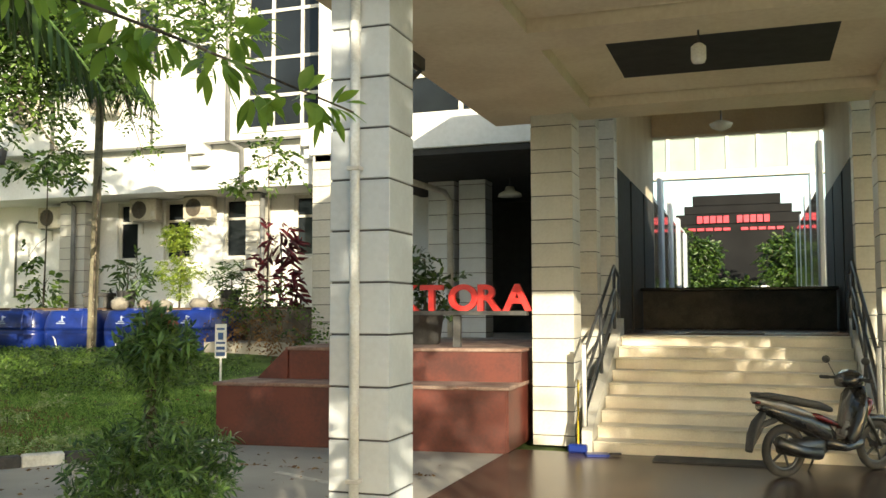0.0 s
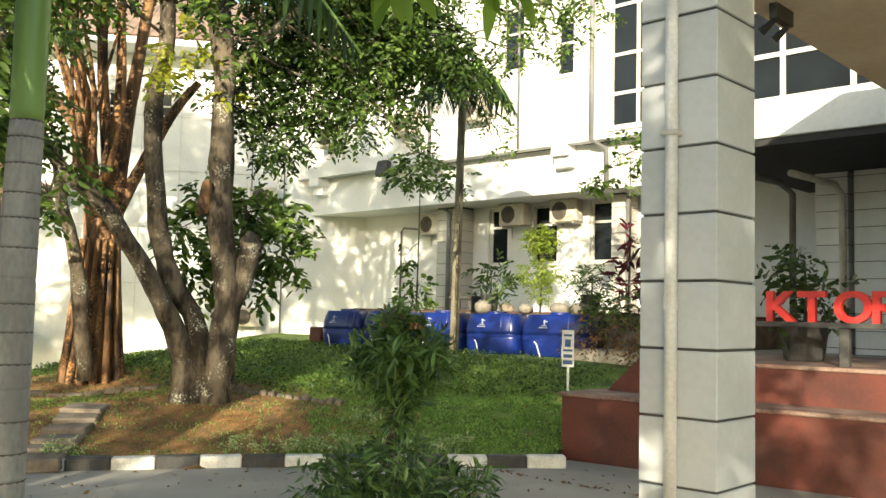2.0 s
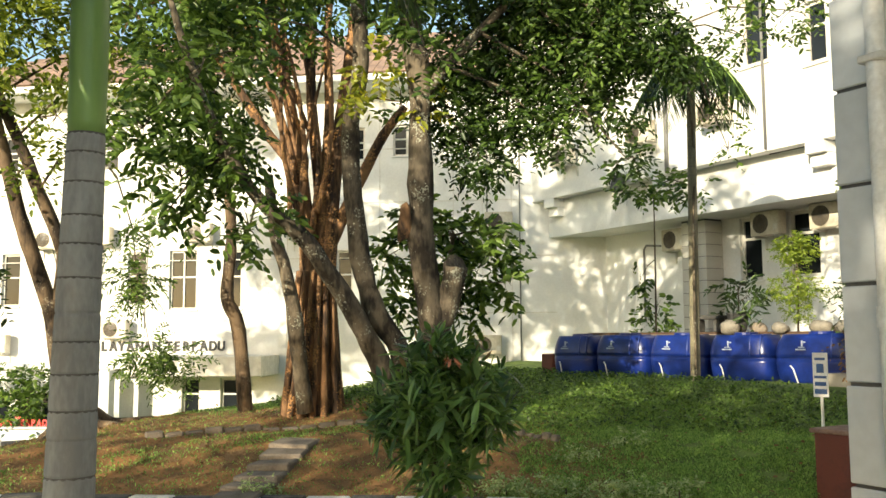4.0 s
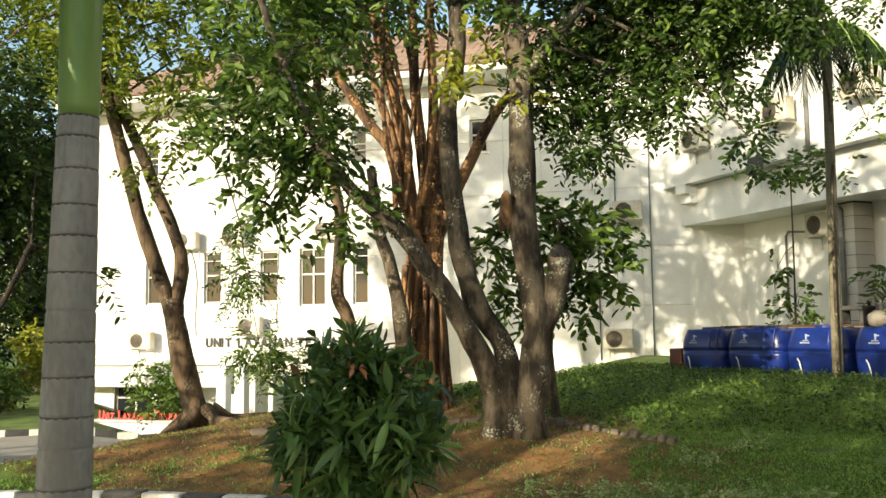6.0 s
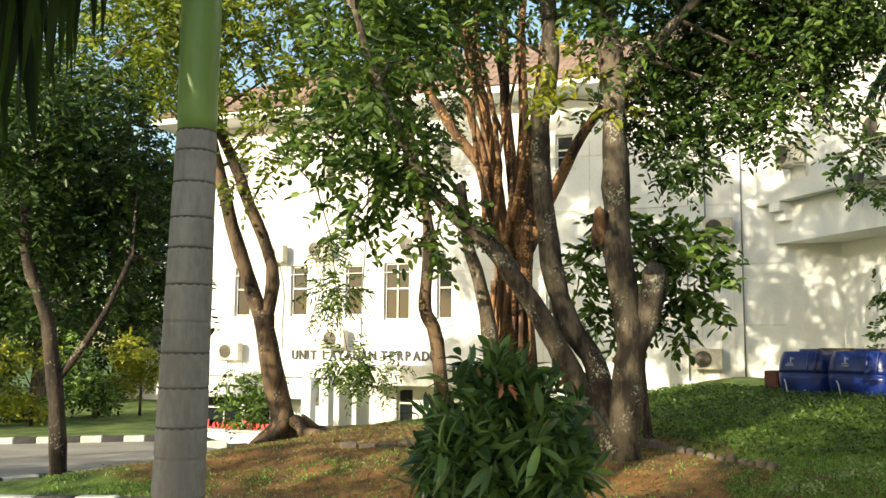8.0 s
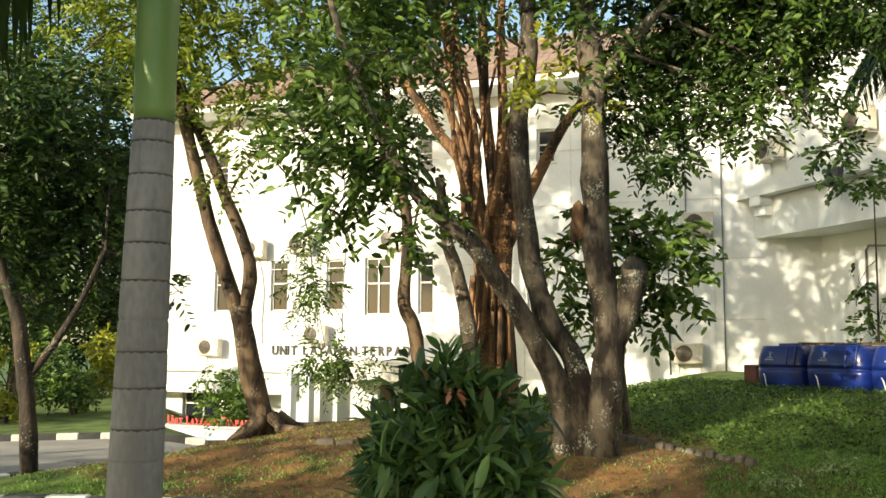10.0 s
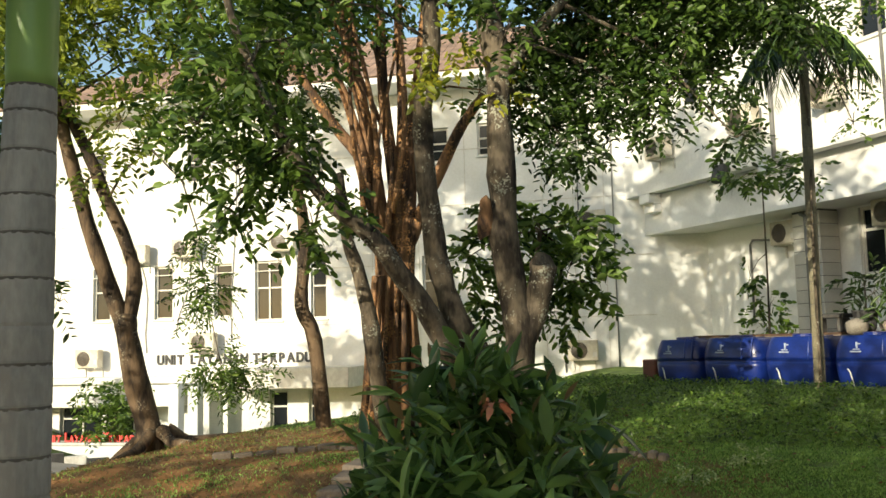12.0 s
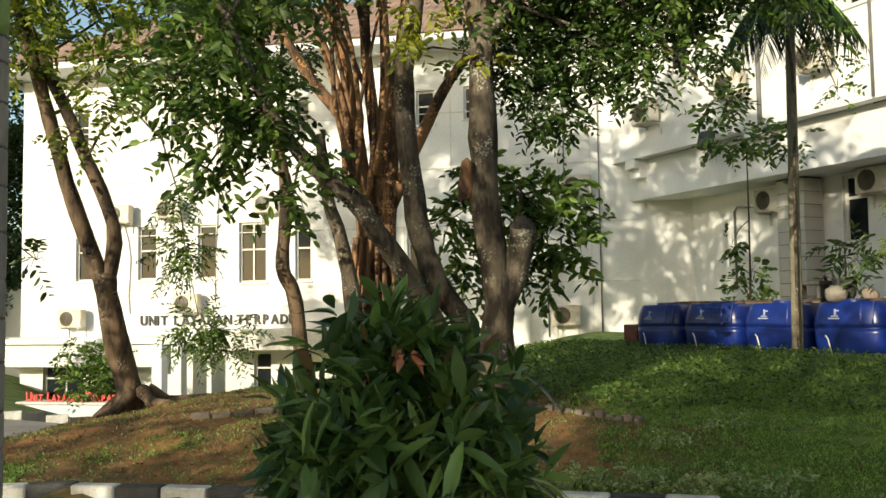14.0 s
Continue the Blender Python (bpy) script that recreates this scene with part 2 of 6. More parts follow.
def part(name, bm, mat_, parent, label="", smooth=False, kind=""):
    ob = new(name, mesh_of(name, bm, mat_, smooth))
    ob.parent = parent
    return tagged(ob, label, "", "", kind)


def holed(bm, length, z0, z1, thick, holes):
    """A wall along +x from 0 to length, its face at y = 0 and its back at y = thick, with openings (x0, x1, z0, z1)."""
    xs = sorted({0, length, *(min(max(h[k], 0), length) for h in holes for k in (0, 1))})
    zs = sorted({z0, z1, *(min(max(h[k], z0), z1) for h in holes for k in (2, 3))})
    full = lambda i, j: 0 <= i < len(xs) - 1 and 0 <= j < len(zs) - 1 and not any(h[0] < (xs[i] + xs[i + 1]) / 2 < h[1] and h[2] < (zs[j] + zs[j + 1]) / 2 < h[3] for h in holes)
    quad = lambda *p: bm.faces.new([bm.verts.new(q) for q in p])
    for i in range(len(xs) - 1):
        for j in range(len(zs) - 1):
            if not full(i, j):
                continue
            a, b, c, d = xs[i], xs[i + 1], zs[j], zs[j + 1]
            quad((a, 0, c), (b, 0, c), (b, 0, d), (a, 0, d)); quad((a, thick, d), (b, thick, d), (b, thick, c), (a, thick, c))
            if not full(i - 1, j): quad((a, 0, d), (a, thick, d), (a, thick, c), (a, 0, c))
            if not full(i + 1, j): quad((b, 0, c), (b, thick, c), (b, thick, d), (b, 0, d))
            if not full(i, j - 1): quad((a, 0, c), (a, thick, c), (b, thick, c), (b, 0, c))
            if not full(i, j + 1): quad((b, 0, d), (b, thick, d), (a, thick, d), (a, 0, d))
    bmesh.ops.remove_doubles(bm, verts=bm.verts, dist=0.0005)


# ---- ground, road, kerb ----
KERB = [(-27.0, 15.0), (-21.5, 9.6), (-18.2, 6.0), (-16.4, 3.95), (-14.6, 2.9), (-13.3, 1.75), (-12.7, 0.8), (-12.0, 0.2), (-11.4, 0.6), (-10.95, 2.0), (-10.5, 3.1), (-9.35, 4.75), (-8.2, 6.6), (-7.0, 8.1), (-6.1, 9.1)]


def kerb_s(x, y):
    """How far a place lies behind the kerb line, on the lawn side."""
    best = None
    for (ax, ay), (bx, by) in zip(KERB, KERB[1:]):
        dx, dy = bx - ax, by - ay
        ln = math.hypot(dx, dy)
        t = min(max(((x - ax) * dx + (y - ay) * dy) / ln, 0), ln)
        d = math.hypot(x - ax - dx / ln * t, y - ay - dy / ln * t)
        sgn = 1 if dx * (y - ay) - dy * (x - ax) > 0 else -1
        if best is None or d < abs(best) - 1e-6:
            best = d * sgn
    return best


def smooth_step(a, b, v):
    t = min(max((v - a) / (b - a), 0), 1)
    return t * t * (3 - 2 * t)


def road_z(x, y):
    low = -1.75 * smooth_step(-12, -31, x)
    high = -0.38 * smooth_step(-12, -21, x) - 0.4 * smooth_step(-30, -60, x)
    w = smooth_step(2.0, 6.0, y)
    return high + (low - high) * w


def lawn_s(x, y):
    s = kerb_s(x, y)
    if x > -6.3 and y < 13:
        s = -1.0
    return s


def ground_z(x, y):
    s = lawn_s(x, y)
    if s <= 0.02:
        return road_z(x, y) - 0.05 + (0.12 if x < -21.5 and y < 8 else 0.0)
    z = 0.09 + 0.36 * smooth_step(0, 2.6, s) + 0.36 * smooth_step(2.0, 5.5, s) * smooth_step(5.0, 9.5, y) + 0.12 * smooth_step(11, 13, y)
    z -= 2.2 * smooth_step(-16.0, -24, x) * smooth_step(17, 9, y)
    z += 0.04 * noise.noise((x * 0.7, y * 0.7, 0)) * min(s, 1) + 0.02 * noise.noise((x * 2.3, y * 2.3, 4)) * min(s, 1)
    return z


bm = bmesh.new()
steps = lambda a, b, n: [a + (b - a) * k / n for k in range(n + 1)]
gx = [-400, -200, -100, -60, -45] + steps(-36, 6, 168) + [9, 14, 22, 40, 80, 200, 400]
gy = [-400, -200, -100, -60, -30, -20] + steps(-14, 26, 160) + [30, 40, 60, 100, 200, 400]
grid = [[bm.verts.new((x, y, ground_z(x, y))) for y in gy] for x in gx]
for i in range(len(gx) - 1):
    for j in range(len(gy) - 1):
        bm.faces.new((grid[i][j], grid[i + 1][j], grid[i + 1][j + 1], grid[i][j + 1]))
solid("ground", bm, M_GROUND, "sloping lawn with worn bare soil round the trees", "ground", "structure", smooth=True)

bm = bmesh.new()
rx, ry = steps(-21.5, 8, 118), steps(-16, 10.2, 105)
rv = {}
for i in range(len(rx) - 1):
    for j in range(len(ry) - 1):
        if lawn_s((rx[i] + rx[i + 1]) / 2, (ry[j] + ry[j + 1]) / 2) < 0.12:
            q = []
            for a, b in ((i, j), (i + 1, j), (i + 1, j + 1), (i, j + 1)):
                if (a, b) not in rv:
                    rv[a, b] = bm.verts.new((rx[a], ry[b], road_z(rx[a], ry[b])))
                q.append(rv[a, b])
            bm.faces.new(q)
solid("road", bm, M_ROAD, "worn grey asphalt driveway with dry leaves", "road", "structure")


mark = Vector((-4.660, 8.263, 0)); end = Vector((-3.759, 7.842, 0))
bm = bmesh.new(); box(bm, (0, -0.045, 0.001), ((end - mark).length, 0.045, 0.005))
solid("road_marking", bm, material("faded_line_paint", (0.62, 0.58, 0.5), (0.38, 0.35, 0.3), 0.9, scale=9, fine=60, mix=0.8), "faded white parking line on the asphalt", "marking", "structure", m=pose(mark.x, mark.y, 0, 0, 0, math.degrees(math.atan2(end.y - mark.y, end.x - mark.x))))


def polyline(pts, step):
    """Points and headings at even steps along a line."""
    out, left = [], 0.0
    for (ax, ay), (bx, by) in zip(pts, pts[1:]):
        ln = math.hypot(bx - ax, by - ay)
        while left < ln:
            out.append((ax + (bx - ax) * left / ln, ay + (by - ay) * left / ln, math.degrees(math.atan2(by - ay, bx - ax))))
            left += step
        left -= ln
    return out


def kerb_row(pts, label, step=0.43):
    kerb = thing("kerb", label, "kerb", kind="structure")
    bm = bmesh.new(); rbox(bm, (0.004, -0.02, -0.10), (step - 0.004, 0.13, 0.125), 0.014); white = mesh_of("kerb_stone", bm, M_WHITE)
    black = white.copy(); black.materials[0] = M_BLACK
    for k, (x, y, a) in enumerate(polyline(pts, step)):
        o = new("kerb_stone", (white, black)[k % 2]); o.parent = kerb
        o.matrix_basis = pose(x, y, road_z(x, y) + random.uniform(-0.006, 0.006), 0, 0, a + random.uniform(-0.8, 0.8))


# the line is walked from the planter end, so that the lawn lies on the far side
kerb_row(KERB, "kerb of alternate black and white painted stones")
kerb_row([(-21.6, -6.0), (-21.5, 8.0)], "far kerb of black and white painted stones")

# ---- portico ----
def clad_column(name, x0, y0, x1, y1, z0, z1, course, mat_, label, first=0.0, joint=0.012):
    """A square column: a dark core and one cladding course after another, each a shell of its own."""
    col = thing(name, label, "column", pose((x0 + x1) / 2, (y0 + y1) / 2, z0), kind="structure")
    hx, hy = (x1 - x0) / 2, (y1 - y0) / 2
    bm = bmesh.new(); box(bm, (-hx + 0.010, -hy + 0.010, 0), (hx - 0.010, hy - 0.010, z1 - z0))
    part("core", bm, M_JOINT, col)
    bm = bmesh.new(); rbox(bm, (-hx, -hy, joint / 2), (hx, hy, course - joint / 2), 0.004)
    me = mesh_of("panel", bm, mat_)
    z = first
    if first > 0.06:
        bm = bmesh.new(); rbox(bm, (-hx, -hy, 0), (hx, hy, first - joint / 2), 0.004)
        part("panel", bm, mat_, col)
    while z + course <= z1 - z0 + 0.02:
        p = new("panel", me); p.parent = col
        p.location = (random.uniform(-0.0015, 0.0015), random.uniform(-0.0015, 0.0015), z)
        z += course
    if z1 - z0 - z > 0.05:
        bm = bmesh.new(); rbox(bm, (-hx, -hy, z + joint / 2), (hx, hy, z1 - z0 - 0.002), 0.004)
        part("panel", bm, mat_, col)
    return col


clad_column("column", -2.305, 4.67, -1.935, 5.04, 0.0, 4.08, 0.294, M_TILE, "square portico column clad in pale grey panels", first=0.04)
pipe = thing("drain_pipe", "white plastic rain pipe down the grey portico column", "pipe", pose(-2.135, 4.64, 0))
bm = bmesh.new(); tube(bm, [(0, 0, 0), (0, 0, 4.06)], 0.028, 14); part("pipe", bm, M_PVC, pipe, smooth=True)
for z in (1.705, 3.27):
    bm = bmesh.new(); tube(bm, [(0, 0, z - 0.03), (0, 0, z + 0.03)], 0.033, 14); part("socket", bm, M_PVC, pipe)
for z in (0.7, 2.45):
    bm = bmesh.new(); rbox(bm, (-0.04, -0.032, z - 0.012), (0.04, 0.032, z + 0.012), 0.004); part("clamp", bm, M_FRAME, pipe)

clad_column("column", -2.62, 10.92, -2.10, 11.40, 0.0, 4.08, 0.293, M_TILE2, "square portico column clad in cream panels beside the steps", first=0.12)
clad_column("column", -2.30, 12.45, -2.06, 12.75, 0.0, 4.5, 0.293, M_TILE2, "cream clad pilaster beside the hall entrance", first=0.1)
clad_column("column", -2.24, 13.5, -1.96, 13.8, 0.0, 4.6, 0.293, M_TILE2, "cream clad pilaster beside the hall entrance", first=0.1)
clad_column("column", 1.30, 10.92, 1.82, 11.40, 0.0, 4.08, 0.293, M_TILE2, "square portico column clad in cream panels beside the steps", first=0.12)
clad_column("column", 1.22, 12.6, 1.50, 12.9, 0.0, 4.5, 0.293, M_TILE2, "cream clad pilaster beside the hall entrance", first=0.1)
clad_column("column", 5.4, 4.67, 5.77, 5.04, 0.0, 4.08, 0.293, M_TILE, "square portico column clad in pale grey panels", first=0.215)

# steps with a nosing each, side skirts and landing
X0, X1, Y0, RISE, TREAD = -1.80, 1.16, 10.45, 0.142, 0.306
stair = thing("stairs", "broad pale stone steps rising to the entrance hall", "stairs", kind="structure")
for k in range(9):
    bm = bmesh.new(); box(bm, (X0, Y0 + k * TREAD, max(0, (k - 1) * RISE)), (X1, Y0 + (k + 1) * TREAD + 0.05, (k + 1) * RISE - 0.022)); part("riser", bm, M_STEP, stair)
    bm = bmesh.new(); rbox(bm, (X0 - 0.004, Y0 + k * TREAD - 0.022, (k + 1) * RISE - 0.018), (X1 + 0.004, Y0 + (k + 1) * TREAD + 0.04, (k + 1) * RISE + 0.004), 0.007); part("tread", bm, M_STEP, stair)
for x in (X0 - 0.13, X1 + 0.01):
    bm = bmesh.new()
    v = [[bm.verts.new((xx, y, z)) for y, z in ((Y0 - 0.02, 0), (Y0 - 0.02, 0.26), (Y0 + 9 * TREAD, 9 * RISE + 0.24), (Y0 + 9 * TREAD, 0))] for xx in (x, x + 0.12)]
    bm.faces.new(v[0]); bm.faces.new(v[1][::-1])
    for k in range(4):
        bm.faces.new((v[0][k], v[1][k], v[1][(k + 1) % 4], v[0][(k + 1) % 4]))
    part("skirt", bm, M_TILE2, stair)
YL, ZL = Y0 + 9 * TREAD + 0.05, 9 * RISE + 0.02
bm = bmesh.new(); box(bm, (-2.06, YL, 0), (1.40, 24, ZL)); solid("floor_hall", bm, M_FLOOR, "polished dark hall floor", "floor", "structure")
bm = bmesh.new(); box(bm, (-2.75, 6.9, -0.02), (7.5, 10.43, 0.012)); solid("floor", bm, M_FLOOR, "polished brown portico floor", "floor", "structure")


def railing(x):
    r = thing("stair_railing", "dark steel stair railing with two sloping bars", "railing")
    slope = RISE / TREAD
    for y, h in ((10.52, 1.12), (11.7, 1.0), (12.9, 1.05), (13.35, 0.95)):
        zb = min(max(0, (y - Y0)) * slope + 0.2, ZL)
        bm = bmesh.new(); tube(bm, [(x, y, zb - 0.1), (x, y, zb + h - 0.1)], 0.024, 8); part("post", bm, M_STEEL, r, smooth=True)
    for dz in (0.95, 0.62, 0.32):
        bm = bmesh.new(); tube(bm, [(x, 10.50, 0.2 + dz), (x, 12.9, 0.2 + 2.4 * slope + dz), (x, 13.36, ZL + dz - 0.12)], 0.022, 8); part("bar", bm, M_STEEL, r, smooth=True)
    bm = bmesh.new(); tube(bm, [(x, 10.46, 0.30), (x, 10.46, 1.24)], 0.026, 8); part("end_post", bm, M_PVC, r, smooth=True)


railing(-1.90); railing(1.20)
bm = bmesh.new(); rbox(bm, (-1.10, 10.02, 0.012), (0.12, 10.40, 0.028), 0.006); solid("doormat", bm, M_BLACK, "black rubber mat at the foot of the steps", "mat")
bm = bmesh.new(); rbox(bm, (-0.95, YL + 0.05, ZL), (0.10, YL + 0.5, ZL + 0.015), 0.006); solid("doormat", bm, M_BLACK, "black mat at the top of the steps", "mat")

# ceiling: a soffit sheet with deep sloping coffers
bm = bmesh.new()
XA, XB, YA, YB, ZS = -3.2, 5.95, 3.7, 11.4, 4.07
cells = [(x0, x1, y0, y1) for x0, x1 in ((-1.85, 1.3), (1.95, 5.2)) for y0, y1 in ((4.9, 7.6), (8.15, 10.72))]
holed(bm, XB - XA, YA, YB, 0.12, [(a - XA, b - XA, c, d) for a, b, c, d in cells])
for v in bm.verts:
    v.co = Vector((v.co.x + XA, v.co.z, ZS + 0.12 - v.co.y))
for a, b, c, d in cells:
    i_, h = 0.5, 0.2
    lo = [bm.verts.new((x, y, ZS + 0.115)) for x, y in ((a, c), (b, c), (b, d), (a, d))]
    mid = [bm.verts.new((x, y, ZS + 0.13)) for x, y in ((a, c), (b, c), (b, d), (a, d))]
    hi = [bm.verts.new((x, y, ZS + h)) for x, y in ((a + i_, c + i_), (b - i_, c + i_), (b - i_, d - i_), (a + i_, d - i_))]
    for p, q in ((lo, mid), (mid, hi)):
        for k in range(4):
            bm.faces.new((p[k], p[(k + 1) % 4], q[(k + 1) % 4], q[k]))
    # closed coffer top, painted near-black to stand for the unlit opening above
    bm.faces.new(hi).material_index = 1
box(bm, (XA, YA, ZS + 1.35), (XB, YB, ZS + 1.55))
for lo, hi in (((XA, YA, ZS + 0.12), (XA + 0.1, YB, ZS + 1.35)), ((XB - 0.1, YA, ZS + 0.12), (XB, YB, ZS + 1.35)), ((XA + 0.1, YA, ZS + 0.12), (XB - 0.1, YA + 0.1, ZS + 1.35)), ((XA + 0.1, YB - 0.1, ZS + 0.12), (XB - 0.1, YB, ZS + 1.35))):
    box(bm, lo, hi)
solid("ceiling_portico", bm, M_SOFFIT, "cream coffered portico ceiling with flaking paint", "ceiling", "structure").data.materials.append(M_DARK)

# hall behind the steps
for x0, x1 in ((-2.30, -2.06), (1.40, 1.64)):
    bm = bmesh.new(); box(bm, (x0, 13.82, 0), (x1, 20.0, 6.2)); solid("wall_hall", bm, M_SOFFIT, "cream painted hall wall", "wall", "structure")
    bm = bmesh.new(); box(bm, (x0 - 0.55 if x0 < 0 else x0 + 0.35, 20.3, 0), (x1 - 0.35 if x0 < 0 else x1 + 0.35, 34.0, 4.5)); solid("wall_court", bm, M_TILE, "pale grey stepped courtyard wall", "wall", "structure")
    for k in range(5):
        xx = x0 + (0.12 if x0 < 0 else -0.12)
        bm = bmesh.new(); rbox(bm, (min(x0, xx), 20.4 + 2.7 * k, 0), (max(x0, xx) + 0.0, 21.0 + 2.7 * k, 5.2 - 0.25 * k), 0.02); solid("column", bm, M_TILE, "pale courtyard pilaster", "column", "structure")
        bm = bmesh.new(); box(bm, (min(x0, xx), 21.1 + 2.7 * k, 1.4), (max(x0, xx) - 0.05, 22.9 + 2.7 * k, 4.2)); solid("window_court", bm, M_GLASS, "dark glazed courtyard bay", "window", "structure")
bm = bmesh.new(); box(bm, (-2.06, 11.42, 5.0), (1.40, 12.5, 6.1)); solid("wall_hall", bm, M_SOFFIT, "cream painted hall beam", "wall", "structure")
bm = bmesh.new(); holed(bm, 3.44, 5.35, 6.3, 0.3, [(0.75 + 0.45 * k, 1.15 + 0.45 * k, 5.93, 6.1) for k in range(5)]); solid("wall_hall", bm, M_SOFFIT, "cream painted lintel over the hall end", "wall", "structure", m=pose(-2.05, 19.7, 0))
bm = bmesh.new(); box(bm, (-2.5, 11.41, 6.2), (1.8, 20.0, 6.4)); solid("ceiling_hall", bm, M_SOFFIT, "plain cream hall ceiling", "ceiling", "structure")
rc = thing("reception_counter", "long black counter across the hall", "counter")
bm = bmesh.new(); rbox(bm, (-1.98, 17.04, ZL), (1.32, 17.3, 1.98), 0.01); part("front_panel", bm, M_BLACK, rc)
bm = bmesh.new(); rbox(bm, (-2.02, 16.98, 1.98), (1.36, 17.36, 2.04), 0.015); part("top", bm, M_GLOSSB, rc)
for x in (-2.06, 1.365):
    for k in range(3):
        bm = bmesh.new(); rbox(bm, (x, 14.1 + 1.9 * k, ZL), (x + 0.035, 15.8 + 1.9 * k, 3.9), 0.006); solid("door_hall", bm, M_DARK, "dark glazed door in the hall wall", "door", "structure")
# bridge across the court
br = thing("footbridge", "white steel glazed bridge between two buildings", "bridge", kind="structure")
for z0, z1 in ((5.85, 6.1), (7.2, 7.5)):
    bm = bmesh.new(); rbox(bm, (-3.9, 30.0, z0), (2.6, 30.4, z1), 0.02); part("beam", bm, M_WHITE, br)
for k in range(7):
    x = -3.6 + 0.93 * k
    bm = bmesh.new(); box(bm, (x, 30.05, 6.1), (x + 0.1, 30.2, 7.2)); part("mullion", bm, M_WHITE, br)
    if k < 6:
        bm = bmesh.new(); box(bm, (x + 0.1, 30.10, 6.1), (x + 0.93, 30.14, 7.2)); part("pane", bm, M_PALE, br, "pale glass pane")
# far building with a stepped black gable
fb = thing("far_building", "far black stepped gable building with red lettering bars", "building", kind="structure")
for x0, x1, z0, z1 in ((-3.9, 2.4, 0, 5.7), (-3.6, 2.1, 5.7, 6.2), (-3.2, 1.7, 6.2, 6.6), (-2.8, 1.2, 6.6, 7.1)):
    bm = bmesh.new(); rbox(bm, (x0, 45, z0), (x1, 49, z1), 0.03); part("tier", bm, M_FAR, fb)
for x0, x1, z0, z1 in ((-2.6, 0.75, 5.75, 6.1), (-3.0, 1.4, 5.38, 5.52)):
    n = 11
    for k in range(n):
        if k == 5: continue
        w = (x1 - x0) / n
        bm = bmesh.new(); rbox(bm, (x0 + k * w, 44.92, z0), (x0 + (k + 0.82) * w, 45.0, z1), 0.01); part("letter_bar", bm, M_FARLET, fb)
bm = bmesh.new(); box(bm, (-2.0, 44.8, 2.2), (0.8, 44.95, 2.75)); part("sill", bm, M_WHITE, fb)

# planters
pl = thing("planter", "oxide red painted two-tier planter with worn rims", "planter")
for name, pts, z0, z1 in (("lower_tier", [(-6.35, 9.72), (-2.71, 10.09), (-2.75, 11.9), (-6.35, 11.9)], 0, 0.74), ("upper_tier", [(-5.75, 10.45), (-2.72, 10.72), (-2.72, 14.0), (-5.75, 14.0)], 0.74, 1.15)):
    bm = bmesh.new(); prism(bm, pts, z0, z1)
    bmesh.ops.bevel(bm, geom=list(bm.edges), offset=0.02, segments=2, affect="EDGES"); part(name, bm, M_RED, pl)
    bm = bmesh.new(); prism(bm, [(x + 0.03 * (1 if x < -4 else -1) * -1, y - (0.03 if y < 11 else 0)) for x, y in pts], z1 - 0.02, z1 + 0.025)
    bmesh.ops.bevel(bm, geom=list(bm.edges), offset=0.01, segments=1, affect="EDGES"); part("rim", bm, M_LEDGE, pl, "worn cement ledge")


bm = bmesh.new()
wing = [[bm.verts.new((x, y, z)) for x, z in ((-5.74, 0.766), (-5.74, 1.17), (-6.18, 0.766))] for y in (10.42, 10.60)]
bm.faces.new(wing[0]); bm.faces.new(wing[1][::-1])
for k in range(3):
    bm.faces.new((wing[0][k], wing[1][k], wing[1][(k + 1) % 3], wing[0][(k + 1) % 3]))
part("wing_wall", bm, M_RED, pl)


def text_mesh(ch, size, depth, mat_):
    cu = bpy.data.curves.new("glyph", "FONT")
    cu.body, cu.size, cu.extrude, cu.bevel_depth, cu.offset = ch, size, depth, 0.0, size * 0.03
    tmp = bpy.data.objects.new("glyph", cu)
    me = bpy.data.meshes.new_from_object(tmp)
    bpy.data.objects.remove(tmp)
    me.materials.clear(); me.materials.append(mat_)
    return me


def lettering(name, label, text, m, pitch, size, depth, mat_, width=1.0, smaller=None):
    """A row of raised letters that stand in the local x-z plane."""
    sg = thing(name, label, "sign", m)
    x = 0.0
    for k, ch in enumerate(text):
        if ch != " ":
            big = smaller is None or k == 0 or text[k - 1] == " "
            s = size if big else size * smaller
            o = new("letter", text_mesh(ch, s, depth, mat_)); o.parent = sg
            o.matrix_basis = pose(x, 0, 0, 90) @ Matrix.Diagonal((width, 1, 1, 1))
        x += pitch * (0.55 if ch in "I " else 1.0)
    return sg


sg = lettering("letter_sign", "large red block letters on a dark rail above the planter", "REKTORA", pose(-5.20, 10.93, 1.645), 0.372, 0.45, 0.035, M_LETTER, 1.08)
bm = bmesh.new(); rbox(bm, (-0.1, -0.05, -0.07), (2.52, 0.07, -0.012), 0.006); part("rail", bm, M_BLACK, sg, "black steel rail")
for x in (0.25, 1.55):
    bm = bmesh.new(); rbox(bm, (x, -0.03, -0.52), (x + 0.10, 0.05, -0.07), 0.006); part("post", bm, M_BLACK, sg, "black steel post")

# ---- buildings ----
WIN = [0]


